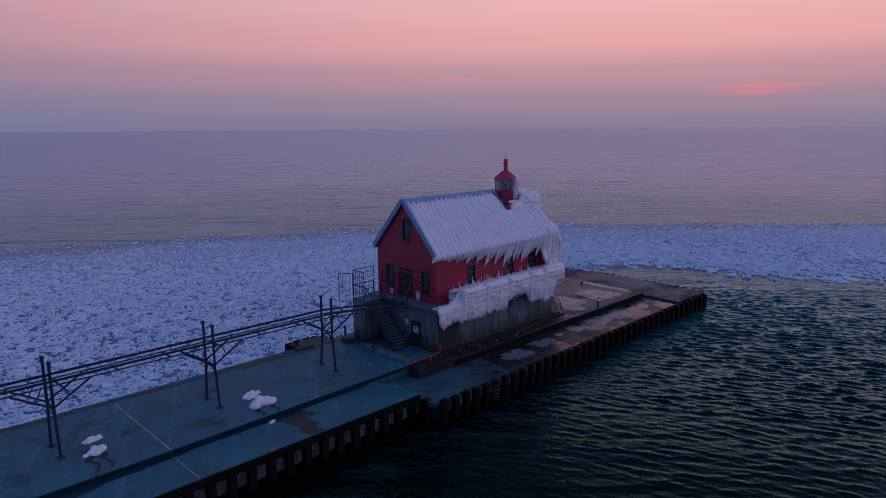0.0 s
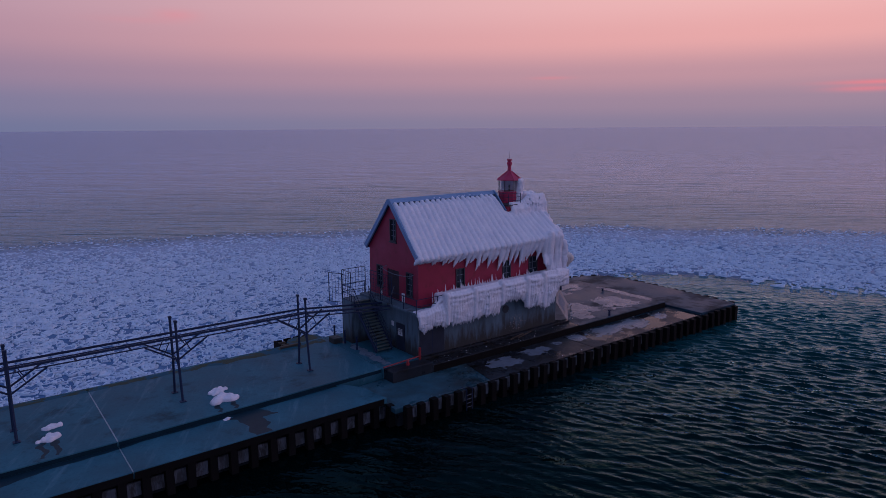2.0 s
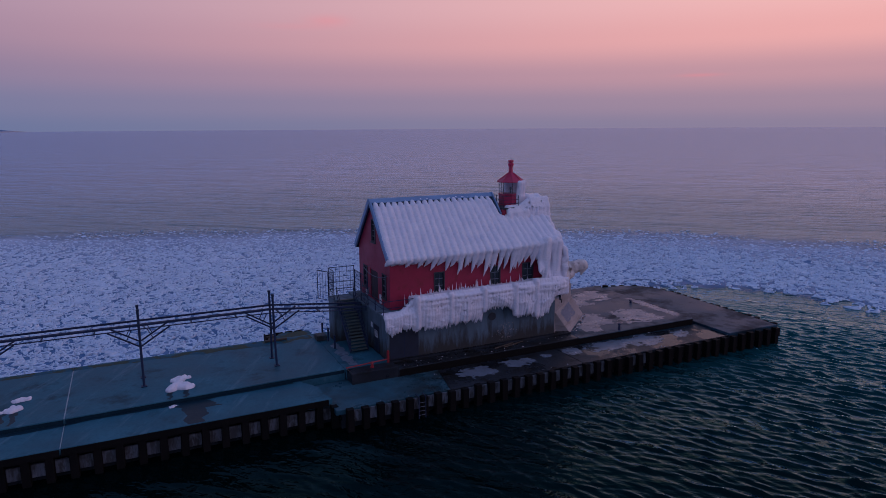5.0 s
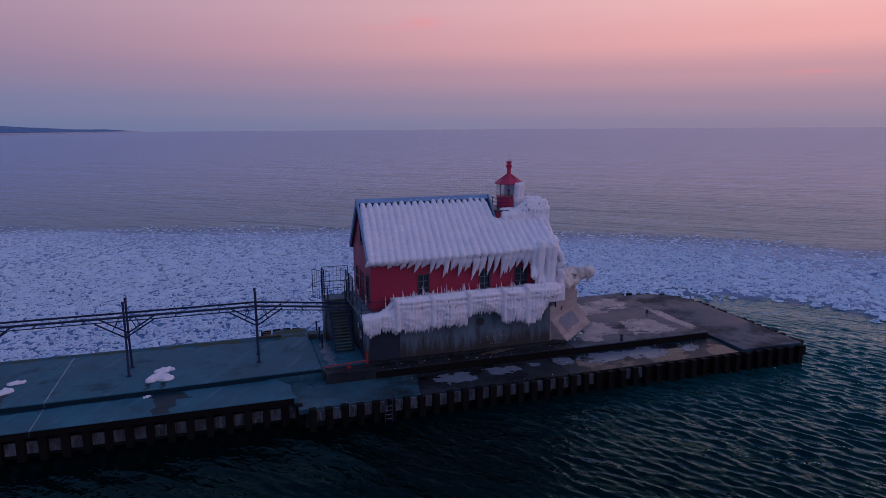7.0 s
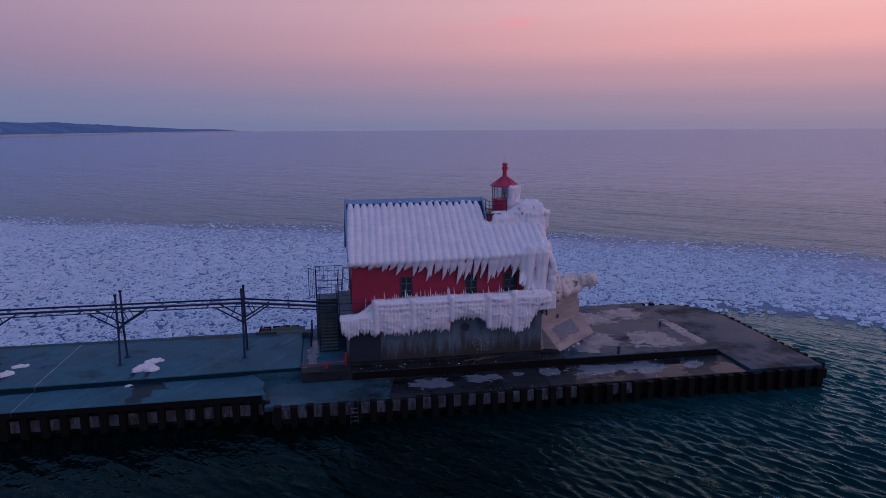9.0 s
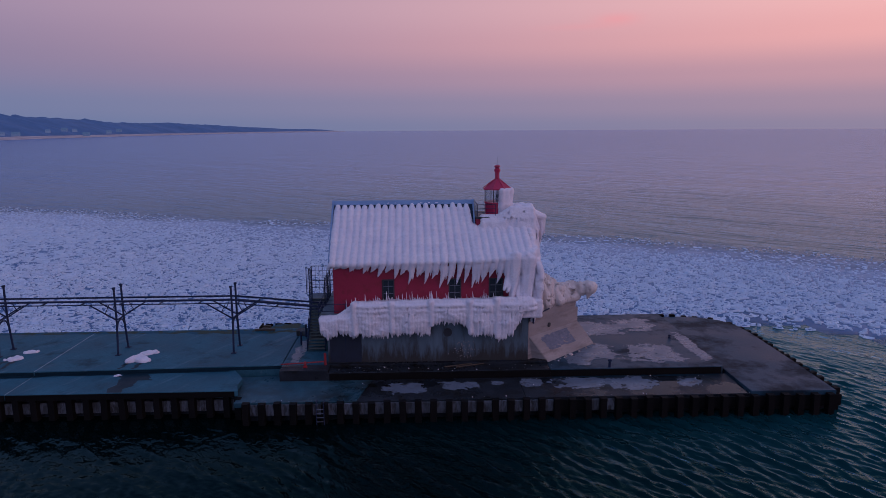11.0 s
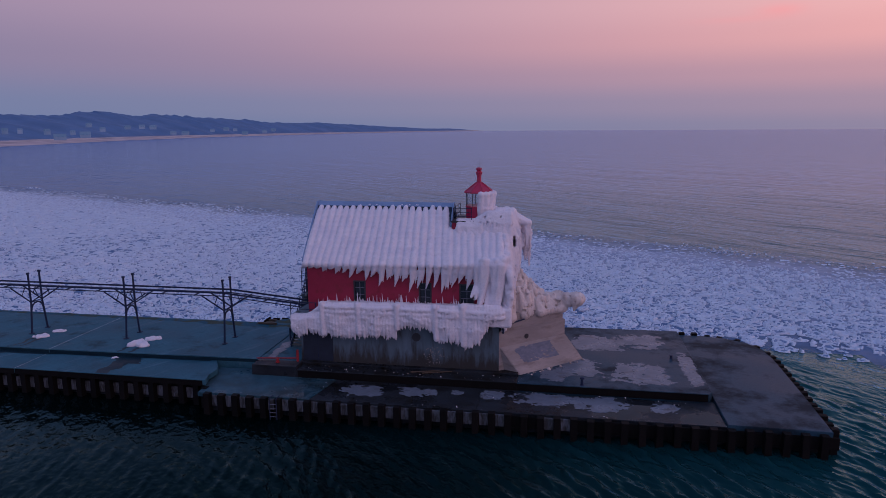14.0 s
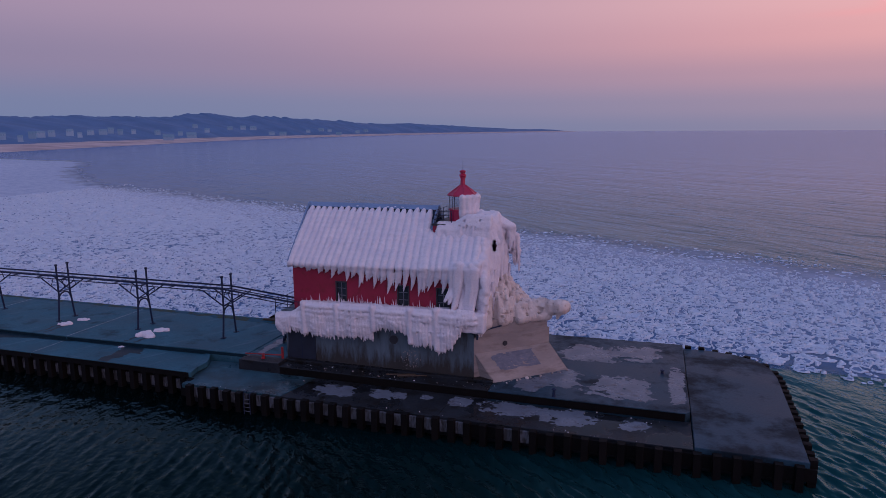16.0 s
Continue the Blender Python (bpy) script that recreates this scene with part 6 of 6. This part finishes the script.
for x, y, k in ((-14.2, -3.5, 5), (-13.3, -3.6, 8), (-22.9, -2.8, 11), (-22.3, -2.9, 13)):
    stain([(x, y, 0.12), (x - 0.2, y - 0.45, 0.16), (x - 0.05, (y - 4.9) / 2 - 0.2, 0.1), (x - 0.3, -4.75, 0.14)], HIGH + 0.004 + 0.001 * (k % 2), k)

stain([(-45, 3.55, 0.2), (-33, 3.5, 0.24), (-24, 3.5, 0.26), (-16, 3.4, 0.3), (-10, 3.2, 0.42), (-6, 3.2, 0.5), (-3.7, 3.3, 0.4)], HIGH + 0.004, 17, ALGAE, "algae_stain")



def film(x0, x1, y0, y1, z, seed, mat=None, label="thin pale sheet of frozen melt water on the ledge"):
    """A flat patch with a ragged rim and holes."""
    h_, cells, vid = 0.065, set(), {}
    nx, ny = int((x1 - x0) / h_), int((y1 - y0) / h_)
    for i in range(nx):
        for j in range(ny):
            u, v = 2 * i / nx - 1, 2 * j / ny - 1
            x, y = x0 + i * h_, y0 + j * h_
            e = 1 - (abs(u) ** 2.6 + abs(v) ** 2.6) + 0.75 * noise.noise((x * 0.9, y * 1.3, seed)) + 0.55 * noise.noise((x * 2.4, y * 3.2, seed + 5)) + 0.35 * noise.noise((x * 6, y * 7, seed + 7))
            if e > 0.34:
                cells.add((i, j))
    bm = bmesh.new()

    def vert(i, j):
        if (i, j) not in vid:
            vid[i, j] = bm.verts.new((x0 + i * h_, y0 + j * h_, z))
        return vid[i, j]

    for i, j in sorted(cells):
        bm.faces.new([vert(i, j), vert(i + 1, j), vert(i + 1, j + 1), vert(i, j + 1)])
    bmesh.ops.smooth_vert(bm, verts=bm.verts, factor=0.5, use_axis_x=True, use_axis_y=True)
    return solo("frozen_puddle", bm, mat or FILM, label, "ice", "frozen puddles")


for k, (x0, x1, y0, y1) in enumerate(((3.3, 6.5, -8.5, -6.4), (6.9, 9.7, -8.0, -6.2), (10.3, 11.4, -7.2, -6.3), (12.3, 14.0, -7.6, -5.95), (14.1, 18.2, -8.1, -5.85), (17.6, 21.8, -8.4, -5.9), (22.4, 24.6, -8.0, -6.4))):
    film(x0, x1, y0, y1, LOW + 0.006 + 0.004 * (k % 2), 3.7 * k)
for k, (x0, x1, y0, y1) in enumerate(((15.9, 17.9, -5.2, -2.7), (20.2, 24.8, -5.2, -0.6), (17.5, 22.5, 1.0, 5.2), (16.8, 20.4, -4.4, -0.4), (21.5, 25.2, 2.0, 6.0))):
    film(x0, x1, y0, y1, EAST + 0.005 + 0.004 * k, 40 + 2.9 * k, None, "thin pale sheet of frozen water on the wet slab")
film(-3.3, -2.35, -4.3, 1.2, HIGH - 0.012, 61, None, "pale frozen puddle beside the stair")
film(25.3, 26.5, -5.4, 2.2, EAST + 0.005, 77, None, "pale worn and iced strip along the slab's edge")

run = bmesh.new()
rim_ = [(-14.0, -5.05), (-12.4, -5.0), (-11.9, -5.7), (-12.6, -6.3), (-12.5, -7.1), (-12.9, -7.7), (-12.8, -8.18), (-13.7, -8.18), (-13.9, -7.5), (-13.6, -6.9), (-13.9, -6.2), (-13.8, -5.6)]
loop = []
for (x0, y0), (x1, y1) in zip(rim_, rim_[1:] + rim_[:1]):
    for i in range(6):
        x, y = x0 + (x1 - x0) * i / 6, y0 + (y1 - y0) * i / 6
        inner_ = 0.0 if y > -5.2 or y < -8.1 else 0.14
        loop.append(run.verts.new((x + inner_ * noise.noise((x * 2.3, y * 2.3, 4)), y + inner_ * noise.noise((x * 2.3, y * 2.3, 14)), WEST + 0.008)))
run.faces.new(loop)
bmesh.ops.recalc_face_normals(run, faces=run.faces)
bmesh.ops.triangulate(run, faces=run.faces)
for f in run.faces:
    if f.normal.z < 0:
        f.normal_flip()
part("melt_stain", run, MELT, pier)

# two weathered poles left on the ledge
for k, (p, q) in enumerate((((7.5, -5.1), (9.9, -4.45)), ((8.3, -5.15), (10.2, -4.62)))):
    bm = bmesh.new()
    bar(bm, (*p, EAST + 0.07), (*q, EAST + 0.09), 0.05, 8, 0.035)
    solo("pole", bm, TIMBER, "weathered grey wooden pole lying on the ledge", "pole", "poles on the ledge")
# rubble along the foot of the bow
rb = random.Random(8)
for i in range(16):
    f = rb.random()
    x, y = 14.85 + (19.0 - 14.85) * f + rb.uniform(0, 0.25), BS - 0.1 + (AX - BS + 0.1) * f - rb.uniform(0, 0.25)
    r_ = 0.03 + 0.08 * rb.random() ** 2
    bm = bmesh.new()
    bmesh.ops.create_icosphere(bm, subdivisions=1, radius=r_)
    for v in bm.verts:
        v.co *= rb.uniform(0.7, 1.2)
    bm.transform(pose(x, y, EAST + r_ * 0.4, rb.uniform(0, 90), rb.uniform(0, 90)) @ Matrix.Diagonal((1.4, 1, 0.8, 1)))
    solo("rubble_stone", bm, BOW_WALL if i % 4 else ICE_DIRTY, "broken piece of concrete and ice at the bow's foot", "rubble", "rubble at the bow")

# the risers of the steps, faced with strips in the dark stain and pile colours
for a, b in zip(seams, seams[1:]):
    part("riser", prism(bmesh.new(), [(a + 0.05, step_y(a) - 0.02, WEST), (b - 0.05, step_y(b) - 0.02, WEST), (b - 0.05, step_y(b) - 0.004, WEST), (a + 0.05, step_y(a) - 0.004, WEST)], [(a + 0.05, step_y(a) - 0.02, HIGH - 0.06), (b - 0.05, step_y(b) - 0.02, HIGH - 0.06), (b - 0.05, step_y(b) - 0.004, HIGH - 0.06), (a + 0.05, step_y(a) - 0.004, HIGH - 0.06)]), MELT, pier)
part("riser", boxed(14.61, 26.25, -5.775, -5.755, LOW, EAST - 0.04), PILE, pier)
part("riser", boxed(-0.2, 14.605, -5.775, -5.755, LOW, EAST - 0.02), PILE, pier)
# a dark band on the lower slab along the east riser's foot
stain([(14.7, -5.9, 0.1), (18, -5.92, 0.12), (21, -5.9, 0.1), (24, -5.95, 0.14), (26.2, -5.9, 0.08)], LOW + 0.005, 21)
# flecks of foam and ice where the swell laps the piles
bm = bmesh.new()
for i in range(70):
    x = 32 - 26 * rc.random() ** 1.4
    y = -9.86 - abs(rc.gauss(0, 0.3))
    r_ = 0.008 + 0.018 * rc.random() ** 3
    bmesh.ops.create_icosphere(bm, subdivisions=1, radius=r_, matrix=pose(x, y, WATER + 0.01) @ Matrix.Diagonal((1.8, 1, 0.5, 1)))
solo("foam_flecks", bm, ICE, "white flecks of foam and ice along the piles", "foam", kind="stuff")
